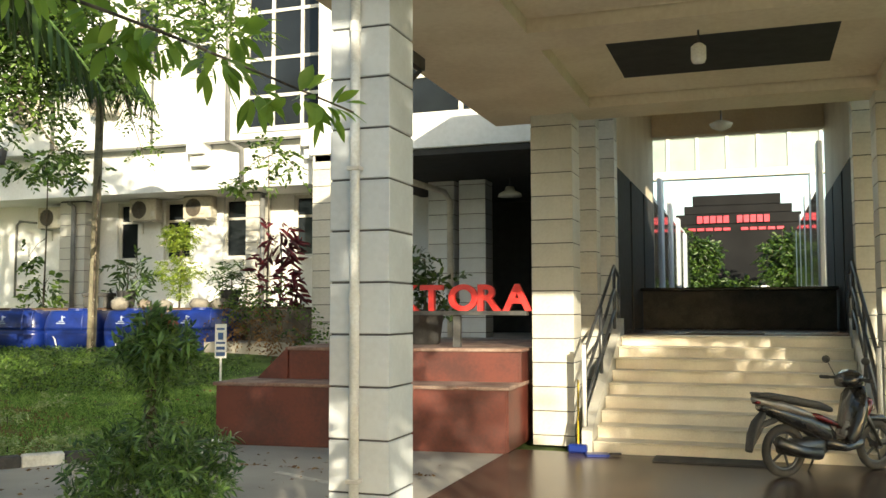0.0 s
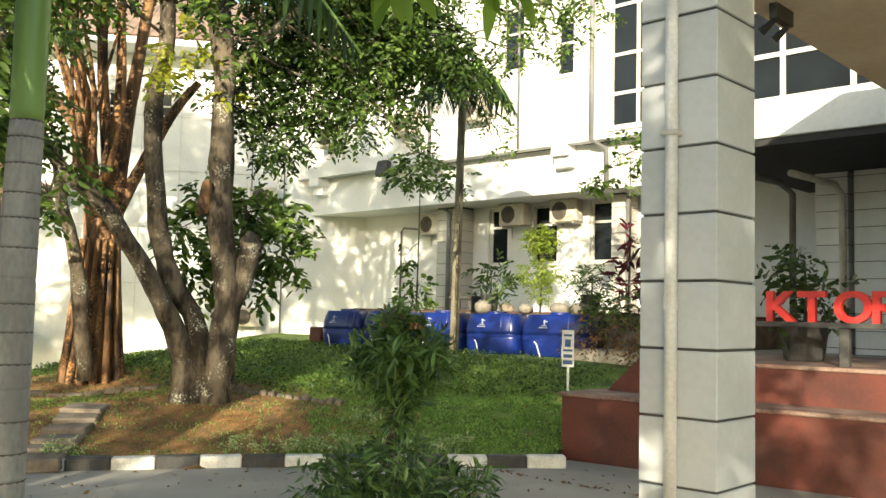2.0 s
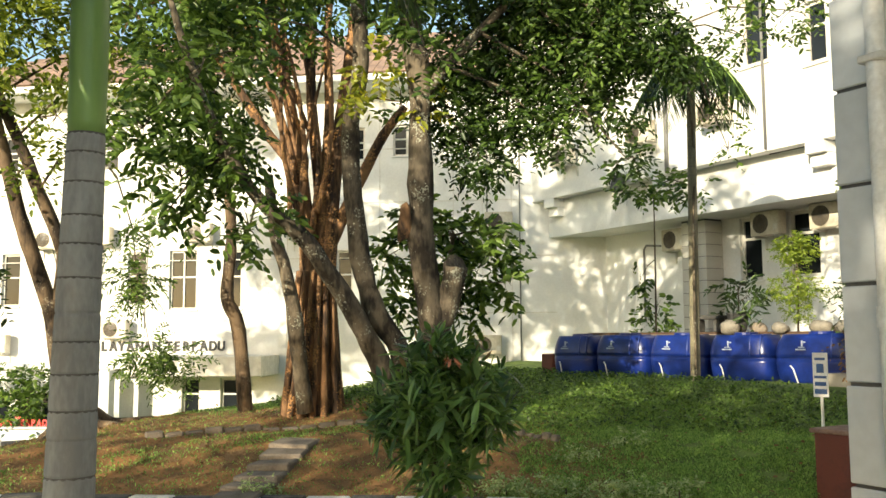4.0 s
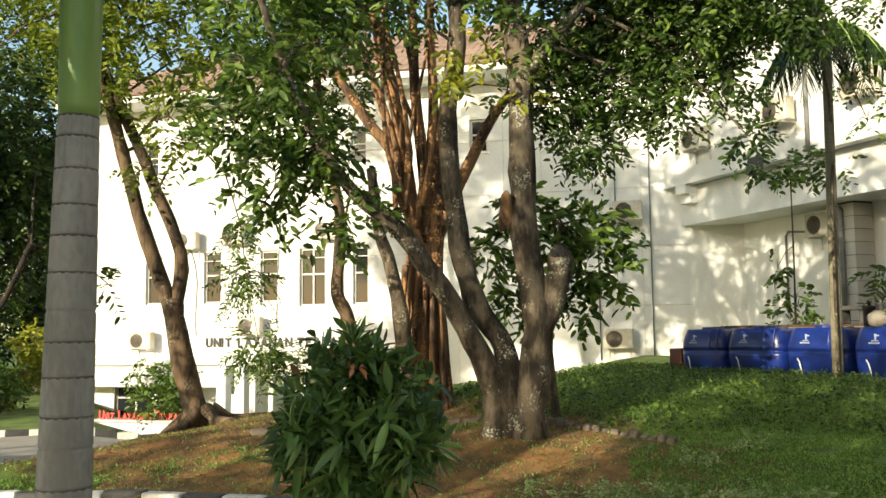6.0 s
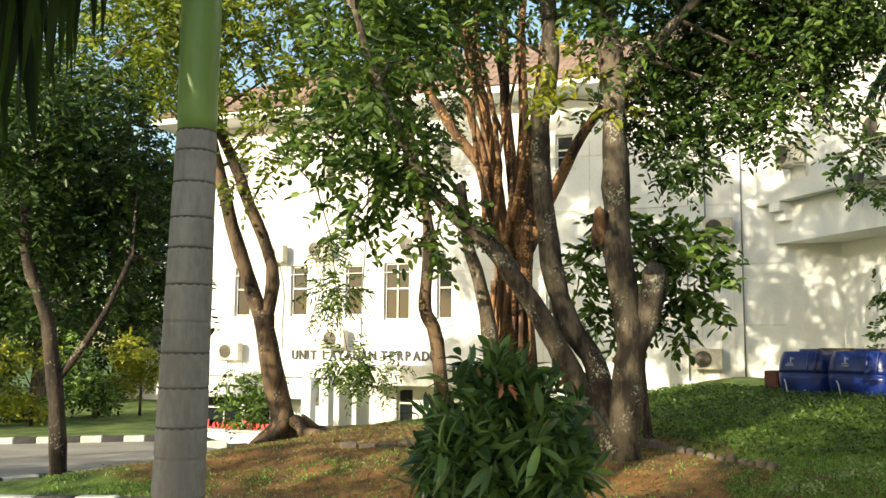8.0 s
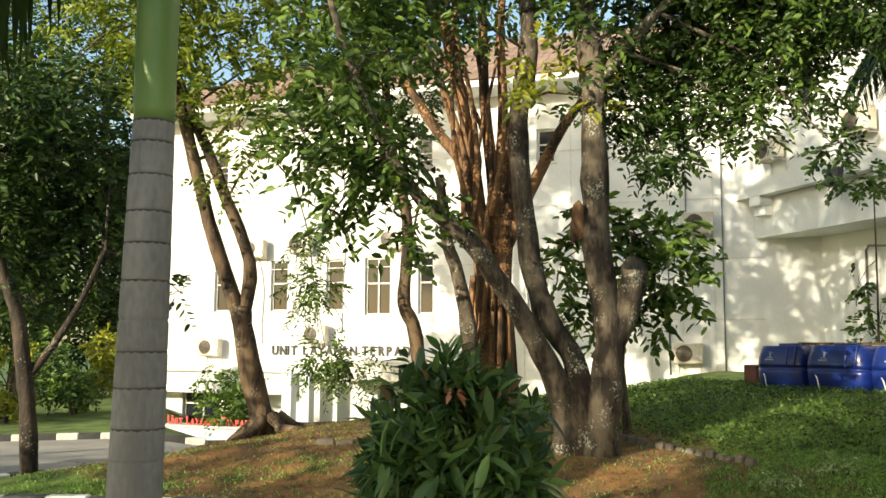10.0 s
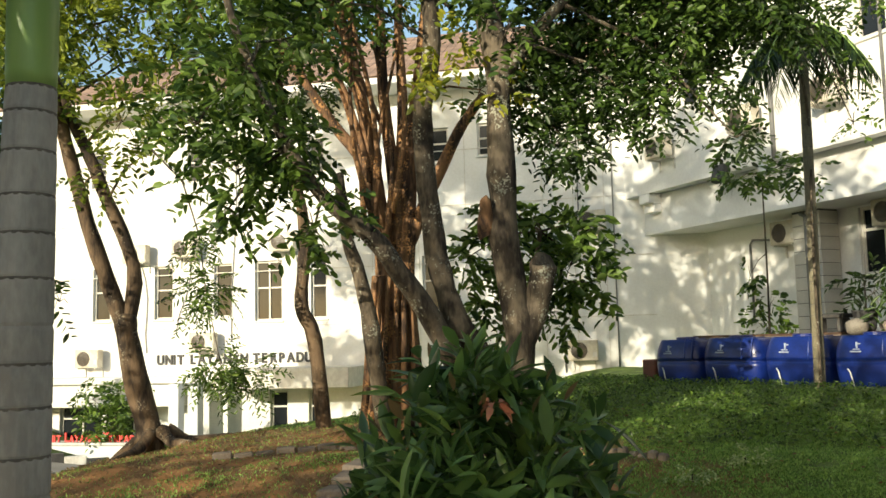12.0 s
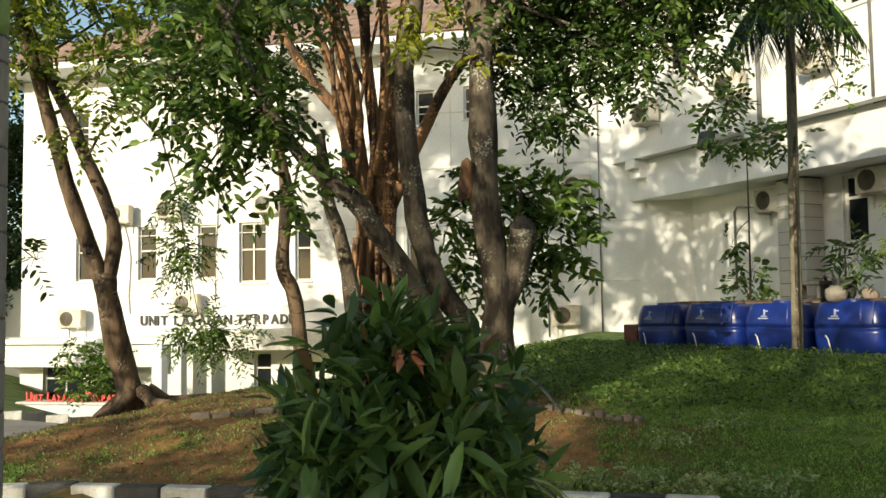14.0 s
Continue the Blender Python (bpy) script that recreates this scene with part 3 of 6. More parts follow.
def window(m, x0, x1, z0, z1, transom=0.62, mull=(), depth=0.1, frame_mat=None, w=0.07, label="dark glazed office window in a grey frame"):
    """A framed window in a wall's opening; local x along the wall, y into it."""
    WIN[0] += 1
    o = thing("window_%d" % WIN[0], label, "window", m, kind="structure")
    fm = frame_mat or M_FRAME
    bm = bmesh.new()
    for lo, hi in (((x0, depth - 0.04, z0), (x0 + w, depth + 0.05, z1)), ((x1 - w, depth - 0.04, z0), (x1, depth + 0.05, z1)), ((x0 + w, depth - 0.04, z0), (x1 - w, depth + 0.05, z0 + w)), ((x0 + w, depth - 0.04, z1 - w), (x1 - w, depth + 0.05, z1))):
        box(bm, lo, hi)
    part("window_frame", bm, fm, o)
    xs = [x0 + w] + [x0 + (x1 - x0) * f for f in mull] + [x1 - w]
    fs = transom if isinstance(transom, tuple) else (transom,)
    zs = [z0 + w] + [z0 + (z1 - z0) * f for f in fs] + [z1 - w]
    for z in zs[1:-1]:
        bm = bmesh.new(); box(bm, (x0 + w, depth - 0.035, z - w * 0.4), (x1 - w, depth + 0.045, z + w * 0.4)); part("transom", bm, fm, o)
    for x in xs[1:-1]:
        bm = bmesh.new(); box(bm, (x - w * 0.4, depth - 0.045, z0 + w), (x + w * 0.4, depth + 0.04, z1 - w)); part("mullion", bm, fm, o)
    for xa, xb in zip(xs, xs[1:]):
        for za, zb in zip(zs, zs[1:]):
            bm = bmesh.new(); box(bm, (xa, depth, za), (xb, depth + 0.012, zb)); part("pane", bm, M_GLASS, o)
    bm = bmesh.new(); rbox(bm, (x0 - 0.05, -0.05, z0 - 0.06), (x1 + 0.05, depth - 0.045, z0 - 0.004), 0.01); part("window_sill", bm, M_WALL, o)
    return o


def ac_unit():
    o = thing("air_conditioner", "weathered white outdoor air conditioner unit on a wall bracket", "air conditioner", pose(0, 0, -50), group="outdoor air conditioner units")
    bm = bmesh.new(); rbox(bm, (-0.40, -0.42, 0), (0.40, -0.14, 0.55), 0.02); part("casing", bm, M_AC, o)
    bm = bmesh.new(); tube(bm, [(-0.10, -0.424, 0.275), (-0.10, -0.418, 0.275)], 0.215, 24); part("fan_recess", bm, M_FAN, o, "brown shaded fan opening")
    for r in (0.222, 0.185, 0.15, 0.115, 0.08, 0.045):
        bm = bmesh.new(); tube(bm, [(-0.10 + r * math.cos(a), -0.43, 0.275 + r * math.sin(a)) for a in (2 * math.pi * k / 24 for k in range(25))], 0.0035, 4, False); part("grille_ring", bm, M_STEEL, o)
    for k in range(6):
        a = math.pi * k / 6
        bm = bmesh.new(); tube(bm, [(-0.10 + 0.22 * math.cos(a), -0.432, 0.275 + 0.22 * math.sin(a)), (-0.10 - 0.22 * math.cos(a), -0.432, 0.275 - 0.22 * math.sin(a))], 0.003, 4); part("grille_bar", bm, M_STEEL, o)
    bm = bmesh.new(); rbox(bm, (0.26, -0.44, 0.10), (0.38, -0.42, 0.24), 0.008); part("valve_cover", bm, M_FRAME, o)
    for x in (-0.3, 0.28):
        bm = bmesh.new(); box(bm, (x, -0.44, -0.04), (x + 0.04, 0, 0)); box(bm, (x, -0.04, -0.3), (x + 0.04, 0, -0.04)); part("bracket", bm, M_FRAME, o)
    return o


M_AC = material("aged_white_enamel", (0.62, 0.58, 0.49), (0.42, 0.37, 0.28), 0.5, scale=3, fine=20, mix=0.6, bump=0.05)
AC = ac_unit()
ac_used = []


def place_ac(m):
    if not ac_used:
        AC.matrix_basis = m; ac_used.append(1)
    else:
        copy_thing(AC, m)


def wall_pipe(m, pts, r=0.04, mat_=None, label="grey rain pipe fixed to the white wall"):
    bm = bmesh.new(); tube(bm, pts, r, 10)
    solid("drain_pipe", bm, mat_ or M_GREYP, label, "pipe", m=m, smooth=True)


# the oblique office block
DIAG = Matrix(((0.6, -0.8, 0, -42.0), (0.8, 0.6, 0, -9.35), (0, 0, 1, 0), (0, 0, 0, 1)))
wins = [(19.42, 20.03, 2.62, 4.24), (21.40, 22.0, 2.62, 4.24), (22.73, 23.6, 2.48, 4.27), (24.50, 25.0, 2.50, 4.26), (27.9, 28.4, 2.6, 4.2), (17.3, 17.9, 2.62, 4.24), (28.2, 28.75, 6.9, 7.9), (24.45, 24.95, 6.8, 7.95), (20.5, 21.0, 6.8, 7.95), (17.2, 17.7, 6.8, 7.95), (29.6, 30.05, 7.0, 7.95)]
low = [(16.2, 17.7, -1.9, 0.02), (18.0, 19.4, -1.0, 0.02), (23.2, 23.75, -1.9, 0.42), (24.4, 25.0, -1.9, 0.42)]
bm = bmesh.new(); holed(bm, 40.5 - 15.4, -2.4, 9.1, 0.3, [(a - 15.4, b - 15.4, c, d) for a, b, c, d in wins + low])
solid("wall_west", bm, M_WALL, "white rendered office wall with fine panel joints", "wall", "structure", m=DIAG @ pose(15.4, 0, 0))
for a, b, c, d in wins:
    window(DIAG, a, b, c, d, 0.55, (0.5,) if b - a > 0.8 else (), depth=0.14, w=0.06)
for a, b, c, d in low:
    window(DIAG, a, b, c, d, 0.8, (0.5,) if b - a > 1 else (), depth=0.16, w=0.06, label="dark ground floor glazing under the canopy")
# added backing wall; the darkness of unlit offices is put into its colour
bm = bmesh.new(); box(bm, (15.4, 3.5, -2.4), (40.5, 3.7, 9.0)); solid("wall_inner", bm, M_DARK, "inner office wall, coloured dark for unlit rooms", "wall", "structure", m=DIAG)
bm = bmesh.new(); box(bm, (15.4, 0.3, -2.4), (15.6, 9, 9.1)); solid("wall_end", bm, M_WALL, "white rendered office gable wall", "wall", "structure", m=DIAG)
bm = bmesh.new(); box(bm, (10.5, 2.5, -2.4), (15.4, 2.8, 2.5)); solid("wall_low", bm, M_WALL, "low white annex wall", "wall", "structure", m=DIAG)
# canopy ledge
bm = bmesh.new(); rbox(bm, (15.0, -1.1, 0.72), (25.9, 0, 0.92), 0.02); solid("ledge", bm, M_WALL, "white concrete canopy ledge", "ledge", "structure", m=DIAG)
bm = bmesh.new(); rbox(bm, (15.05, -0.95, 0.05), (20.6, -0.01, 0.72), 0.01); solid("ledge", bm, M_WALL, "white canopy fascia over the ground floor", "ledge", "structure", m=DIAG)
bm = bmesh.new(); rbox(bm, (22.2, -1.7, 0.55), (26.2, -0.01, 1.12), 0.02); solid("ledge", bm, M_FRAME, "grey entrance canopy", "ledge", "structure", m=DIAG)
for a in (20.75, 21.35):
    bm = bmesh.new(); rbox(bm, (a, -1.5, -2.3), (a + 0.32, -1.15, 0.72), 0.015); solid("column", bm, M_TILE, "pale canopy column of the office block", "column", "structure", m=DIAG)
# panel joints: thin proud strips whose grey stands for the grooves' shadow
for z in (2.30, 3.95, 5.6, 7.2):
    bm = bmesh.new(); box(bm, (15.5, -0.02, z), (34.4, -0.001, z + 0.025)); solid("trim", bm, M_FRAME, "thin joint strip along the white wall", "trim", "structure", m=DIAG)
for a in (26.4, 27.8, 29.2, 30.3, 31.4, 32.25, 33.1):
    bm = bmesh.new(); box(bm, (a, -0.016, -0.5), (a + 0.02, -0.001, 9.0)); solid("trim", bm, M_FRAME, "thin upright joint strip on the white wall", "trim", "structure", m=DIAG)
for a, z in ((20.6, 4.45), (18.95, 4.35), (23.75, 4.5), (21.2, 1.62), (17.38, 1.2), (32.75, 4.65), (32.4, 1.12), (26.9, 4.5)):
    place_ac(DIAG @ pose(a, 0, z))
for a in (31.9, 33.35):
    wall_pipe(DIAG, [(a, -0.05, 0.8), (a, -0.05, 4.3), (a + (0.5 if a < 33 else 0), -0.05, 4.6), (a + (0.5 if a < 33 else 0), -0.05, 8.8)], 0.02)
for a0, z0, a1, z1 in ((20.6, 4.45, 20.3, 2.3), (22.0, 9.0, 22.1, 1.9), (18.95, 4.4, 19.3, 1.6)):
    wall_pipe(DIAG, [(a0 + (a1 - a0) * t + 0.12 * math.sin(5 * t), -0.03, z0 + (z1 - z0) * t) for t in (0, 0.2, 0.4, 0.6, 0.8, 1.0)], 0.012, M_GREYP, "thin loose cable on the white wall")
lettering("letter_sign", "dark serif style letters fixed to the white wall", "UNIT LAYANAN TERPADU", DIAG @ pose(19.53, -0.03, 1.25), 0.270, 0.40, 0.02, M_BLACK, 0.85)
# roof
rf = thing("roof", "weathered clay tile hip roof over the office block", "roof", DIAG, kind="structure")
bm = bmesh.new(); rbox(bm, (14.6, -1.2, 9.0), (41, 1.0, 9.2), 0.02); part("eave", bm, M_WALL, rf)
for r in range(16):
    y, z = -1.25 + 0.30 * r, 9.22 + 0.17 * r
    bm = bmesh.new()
    x = 14.5 + 0.25 * r
    while x < 34:
        box(bm, (x, 0, 0), (x + 0.235, 0.36, 0.028), pose(0, y, z, 29))
        x += 0.25
    part("tile_course", bm, M_ROOF, rf, kind="stuff")
bm = bmesh.new(); box(bm, (14.6, -1.2, 9.2), (41, -1.1, 9.25)); box(bm, (15, -1.0, 9.2), (41, 6, 9.21)); part("deck", bm, M_ROOF, rf)
# sign plinth before the block
pp = thing("sign_plinth", "grey plinth with small red letters before the office block", "sign", DIAG @ pose(20.05, -6.0, 0))
bm = bmesh.new(); rbox(bm, (0, -0.25, -1.6), (2.6, 0.25, -0.45), 0.03); part("plinth", bm, M_TILE, pp)
bm = bmesh.new(); rbox(bm, (-0.05, -0.3, -0.46), (2.65, 0.3, -0.40), 0.02); part("cap", bm, M_WHITE, pp)
lettering("letter_sign", "small red letters standing on the grey plinth", "UNIT LAYANAN TERPADU", DIAG @ pose(20.12, -6.05, -0.40), 0.135, 0.30, 0.02, M_LETTER, 0.8, 0.72)

# the wing: ground floor set back under a slab
REC = pose(0, 19.3, 0)
rw = [(-15.63, -14.98, 2.92, 4.42), (-14.2, -13.4, 2.92, 4.42), (-12.45, -11.75, 2.92, 4.42), (-10.5, -9.8, 2.92, 4.42)]
bm = bmesh.new(); holed(bm, 21.0 - 7.0, 0, 4.46, 0.3, [(a + 21.0, b + 21.0, c, d) for a, b, c, d in rw])
solid("wall_north", bm, M_WALL, "white rendered ground floor wall under the slab", "wall", "structure", m=pose(-21.0, 19.3, 0))
for a, b, c, d in rw:
    window(REC, a, b, c, d, 0.66, depth=0.12, w=0.075)
# added backing for the wing, near-black in place of room shade
bm = bmesh.new(); box(bm, (-21.0, 23, 0), (-7, 23.2, 10)); solid("wall_inner", bm, M_DARK, "inner wing wall, coloured dark for unlit rooms", "wall", "structure")
bm = bmesh.new(); box(bm, (-21.6, 18.0, 4.46), (-7.2, 23.0, 5.5)); solid("slab", bm, M_WALL, "white projecting floor slab of the wing", "slab", "structure")
UP = pose(0, 17.6, 0)
uw = [(-10.87, -7.68, 5.69, 9.58), (-12.28, -11.77, 7.07, 8.35), (-19.3, -18.6, 7.43, 8.96), (-16.27, -15.55, 7.43, 8.96), (-13.9, -13.2, 7.43, 8.96)]
bm = bmesh.new(); holed(bm, 22.0 - 7.2, 5.5, 11.2, 0.3, [(a + 22.0, b + 22.0, c, d) for a, b, c, d in uw])
solid("wall_upper", bm, M_WALL, "white rendered upper wall of the wing", "wall", "structure", m=pose(-22.0, 17.6, 0))
for k, (a, b, c, d) in enumerate(uw):
    window(UP, a, b, c, d, (0.2, 0.42, 0.70, 0.9) if k == 0 else 0.6, (0.22, 0.45, 0.68) if k == 0 else (), depth=0.12, w=0.09 if k == 0 else 0.07, frame_mat=M_WHITE if k == 0 else None, label="tall dark gridded window with white bars" if k == 0 else "dark upper window in a grey frame")
bm = bmesh.new(); box(bm, (-22, 17.6, 11.2), (-2, 24, 11.4)); solid("roof_slab", bm, M_WALL, "flat white roof slab of the wing", "roof", "structure")
for x in (-20.95, -16.55, -12.17, -9.2):
    o = thing("corbel", "white stepped corbel under the upper wall", "corbel", pose(x, 17.6, 5.5), kind="structure")
    bm = bmesh.new(); rbox(bm, (-0.22, -0.002, -0.25), (0.22, 0.40, 0), 0.015); part("upper_step", bm, M_WALL, o)
    bm = bmesh.new(); rbox(bm, (-0.22, 0.15, -0.5), (0.22, 0.40, -0.25), 0.015); part("lower_step", bm, M_WALL, o)
for x, z in ((-19.9, 6.25), (-16.85, 6.27), (-14.5, 6.3)):
    place_ac(UP @ pose(x, 0, z))
for x, z in ((-17.45, 3.9), (-14.55, 4.0), (-12.95, 4.0)):
    place_ac(pose(x, 19.3, z - 0.1))
wall_pipe(UP, [(-16.2, -0.06, 5.52), (-16.2, -0.06, 7.5), (-17.2, -0.06, 8.7)], 0.05)
wall_pipe(UP, [(-11.25, -0.06, 11.1), (-11.25, -0.06, 5.5), (-11.1, 0.3, 5.35), (-11.1, 0.34, 4.5)], 0.06)
wall_pipe(UP, [(-13.3, -0.06, 5.52), (-13.3, -0.06, 11.0)], 0.03)
for x0, x1 in ((-16.95, -16.15), (-11.45, -11.1)):
    clad_column("column", x0, 18.7, x1, 19.28, 1.0, 4.46, 0.293, M_TILE2, "pale clad pilaster under the wing slab", first=0.2)
wall_pipe(None, [(-16.6, 18.62, 4.4), (-16.45, 18.62, 4.3), (-16.45, 18.62, 1.0)], 0.06)
wall_pipe(None, [(-10.95, 18.62, 4.4), (-10.95, 18.62, 1.0)], 0.06)
wall_pipe(None, [(-18.9, 19.25, 2.0), (-18.9, 19.25, 3.95), (-18.75, 19.2, 4.05), (-17.9, 18.9, 3.95)], 0.03, M_GREYP, "dark conduit along the recessed wall")
fl = thing("flood_light", "black flood light on the ledge of the wing", "lamp", pose(-17.72, 17.55, 5.18))
bm = bmesh.new(); rbox(bm, (-0.2, -0.35, 0), (0.2, -0.15, 0.42), 0.03, pose(0, 0, 0, -15)); part("housing", bm, M_BLACK, fl)
bm = bmesh.new(); box(bm, (-0.03, -0.2, 0.1), (0.03, 0.06, 0.16)); part("arm", bm, M_STEEL, fl)

# the bay over the side passage
clad_column("column", -7.25, 14.0, -6.88, 14.37, 1.0, 4.33, 0.293, M_TILE2, "pale clad column at the corner of the bay", first=0.15)
bm = bmesh.new(); rbox(bm, (-7.3, 13.95, 4.33), (-2.2, 17.19, 4.86), 0.015); solid("slab", bm, M_WALL, "white edge beam of the bay", "slab", "structure")
bm = bmesh.new(); holed(bm, 5.1, 4.86, 11.0, 0.3, [(0.6, 4.7, 4.94, 7.9)]); solid("wall_bay", bm, M_WALL, "white upper wall of the bay", "wall", "structure", m=pose(-7.3, 14.3, 0))
window(pose(0, 14.3, 0), -6.7, -2.6, 4.94, 7.9, (0.25, 0.5, 0.75), (0.25, 0.5, 0.75), w=0.09, frame_mat=M_WHITE, label="tall dark gridded window with white bars")
bm = bmesh.new(); box(bm, (-7.3, 14.6, 4.86), (-7.05, 17.2, 11.0)); solid("wall_bay", bm, M_WALL, "white side wall of the bay", "wall", "structure")
# near-black passage surfaces: the gloom under the bay is put into their colour
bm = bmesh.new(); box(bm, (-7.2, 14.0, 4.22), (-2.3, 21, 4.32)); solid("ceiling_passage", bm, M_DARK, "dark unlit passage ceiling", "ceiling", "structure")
bm = bmesh.new(); box(bm, (-7.2, 21.0, 0), (-2.3, 21.2, 4.3)); solid("wall_passage", bm, M_DARK, "passage back wall, coloured dark for its deep shade", "wall", "structure")
bm = bmesh.new(); box(bm, (-2.6, 14.1, 0), (-2.31, 21.0, 4.3)); solid("wall_passage", bm, M_DARK, "passage side wall, coloured dark for its deep shade", "wall", "structure")
bm = bmesh.new(); box(bm, (-9.0, 13.4, 0.0), (-2.35, 21.0, 1.1)); solid("floor_passage", bm, M_ROAD, "raised grey passage floor", "floor", "structure")
for x in (-6.2, -5.55):
    clad_column("column", x, 17.0, x + 0.55, 17.5, 1.1, 4.22, 0.293, M_TILE, "grey clad column in the dark passage", first=0.1)
wall_pipe(None, [(-5.72, 16.95, 1.1), (-5.72, 16.95, 3.8), (-5.72, 16.6, 3.95), (-5.9, 15.2, 3.98)], 0.06, M_FRAME, "pale rain pipe between two passage columns")
wall_pipe(None, [(-6.6, 17.0, 1.1), (-6.6, 17.0, 3.9), (-6.5, 16.2, 4.0), (-6.7, 14.6, 4.02)], 0.06, M_GREYP, "grey rain pipe in the dark passage")
lp = thing("pendant_lamp", "white enamel pendant lamp in the dark passage", "lamp", pose(-4.5, 17.0, 3.85))
bm = bmesh.new(); tube(bm, [(0, 0, 0), (0, 0, 0.06), (0, 0, 0.12), (0, 0, 0.2)], [0.24, 0.22, 0.10, 0.08], 20); part("shade", bm, M_PVC, lp, smooth=True)
bm = bmesh.new(); tube(bm, [(0, 0, 0.2), (0, 0, 0.38)], 0.012, 6); part("rod", bm, M_STEEL, lp)
lp = thing("pendant_lamp", "small white glass lamp hanging under the portico coffer", "lamp", pose(-0.42, 8.0, 3.78))
bm = bmesh.new(); tube(bm, [(0, 0, 0), (0, 0, 0.03), (0, 0, 0.14), (0, 0, 0.17)], [0.05, 0.065, 0.065, 0.03], 16); part("shade", bm, M_PVC, lp, smooth=True)
bm = bmesh.new(); tube(bm, [(0, 0, 0.17), (0, 0, 0.31)], 0.01, 6); part("rod", bm, M_STEEL, lp)
lp = thing("ceiling_lamp", "shallow dish lamp under the hall beam", "lamp", pose(-0.4, 12.9, 4.1))
bm = bmesh.new(); tube(bm, [(0, 0, 0), (0, 0, 0.05), (0, 0, 0.1), (0, 0, 0.14)], [0.03, 0.13, 0.16, 0.07], 20); part("dish", bm, M_FRAME, lp, smooth=True)
bm = bmesh.new(); tube(bm, [(0, 0, 0.14), (0, 0, 2.1)], 0.012, 6); part("rod", bm, M_STEEL, lp)
sp = thing("spot_lamp", "pair of small dark spot lamps under the soffit edge", "lamp", pose(-3.0, 7.9, 3.95))
for dy in (-0.12, 0.12):
    bm = bmesh.new(); tube(bm, [(0, dy, 0.0), (-0.08, dy, -0.06), (-0.11, dy, -0.08)], [0.02, 0.03, 0.036], 12); part("head", bm, M_BLACK, sp)
bm = bmesh.new(); box(bm, (-0.03, -0.16, 0.0), (0.03, 0.16, 0.12)); part("mount", bm, M_STEEL, sp)
# ---- plants ----
RNG = np.random.default_rng(7)


def unit(a):
    return a / np.maximum(np.linalg.norm(a, axis=1, keepdims=True), 1e-9)


def raw_mesh(name, verts, faces, mat_):
    """A mesh straight from arrays; every face has the same number of corners."""
    me = bpy.data.meshes.new(name)
    n, k = faces.shape
    me.vertices.add(len(verts)); me.vertices.foreach_set("co", verts.astype(np.float32).ravel())
    me.loops.add(n * k); me.loops.foreach_set("vertex_index", faces.astype(np.int32).ravel())
    me.polygons.add(n); me.polygons.foreach_set("loop_start", np.arange(0, n * k, k, dtype=np.int32))
    me.update(calc_edges=True); me.validate()
    me.materials.append(mat_)
    return me


def leaf_arrays(P, D, L, ratio=0.22, droop=0.15, fold=0.10, turn=0.6, rounded=False):
    """A leaf at each point P along D: two halves folded along the rib."""
    n = len(P)
    D = unit(D)
    S = unit(np.cross(D, RNG.normal(size=(n, 3)) * turn + np.array([0, 0, 1.0])))
    N = np.cross(S, D)
    L = np.broadcast_to(np.asarray(L, float).reshape(-1, 1), (n, 1))
    base = P
    tip = P + L * D - np.array([0, 0, 1.0]) * droop * L
    if not rounded:
        mid = P + 0.5 * L * D - np.array([0, 0, 1.0]) * droop * 0.3 * L
        a, b = mid + ratio * L * S + fold * L * N, mid - ratio * L * S + fold * L * N
        v = np.stack([base, a, tip, b], 1).reshape(-1, 3)
        i = np.arange(n)[:, None] * 4
        return v, np.concatenate([i + [0, 1, 2], i + [0, 2, 3]], 1).reshape(-1, 3)
    near, far = (P + t * L * D - np.array([0, 0, 1.0]) * droop * t * t * L for t in (0.3, 0.72))
    v = np.stack([base, near + ratio * L * S + fold * L * N, far + 0.92 * ratio * L * S + fold * L * N, tip, far - 0.92 * ratio * L * S + fold * L * N, near - ratio * L * S + fold * L * N], 1).reshape(-1, 3)
    i = np.arange(n)[:, None] * 6
    return v, np.concatenate([i + [0, 1, 2, 3], i + [0, 3, 4, 5]], 1).reshape(-1, 4)


def long_leaf_arrays(P, D, L, width=0.13, droop=0.25, fold=0.04):
    """A longer leaf in four lengths, for plants close by."""
    n = len(P)
    D = unit(D)
    S = unit(np.cross(D, RNG.normal(size=(n, 3)) * 0.5 + np.array([0, 0, 1.0])))
    N = np.cross(S, D)
    L = np.broadcast_to(np.asarray(L, float).reshape(-1, 1), (n, 1))
    rows_, Z = [], np.array([0, 0, 1.0])
    for t, w in ((0.0, 0.12), (0.25, 0.8), (0.5, 1.0), (0.78, 0.6), (1.0, 0.03)):
        c = P + t * L * D - Z * droop * t * t * L
        rows_ += [c + w * width * L * S + fold * L * N * w, c, c - w * width * L * S + fold * L * N * w]
    v = np.stack(rows_, 1).reshape(-1, 3)
    i = np.arange(n)[:, None] * 15
    f = np.concatenate([i + [3 * r + c, 3 * r + c + 1, 3 * r + c + 4, 3 * r + c + 3] for r in range(4) for c in (0, 1)], 1).reshape(-1, 4)
    return v, f


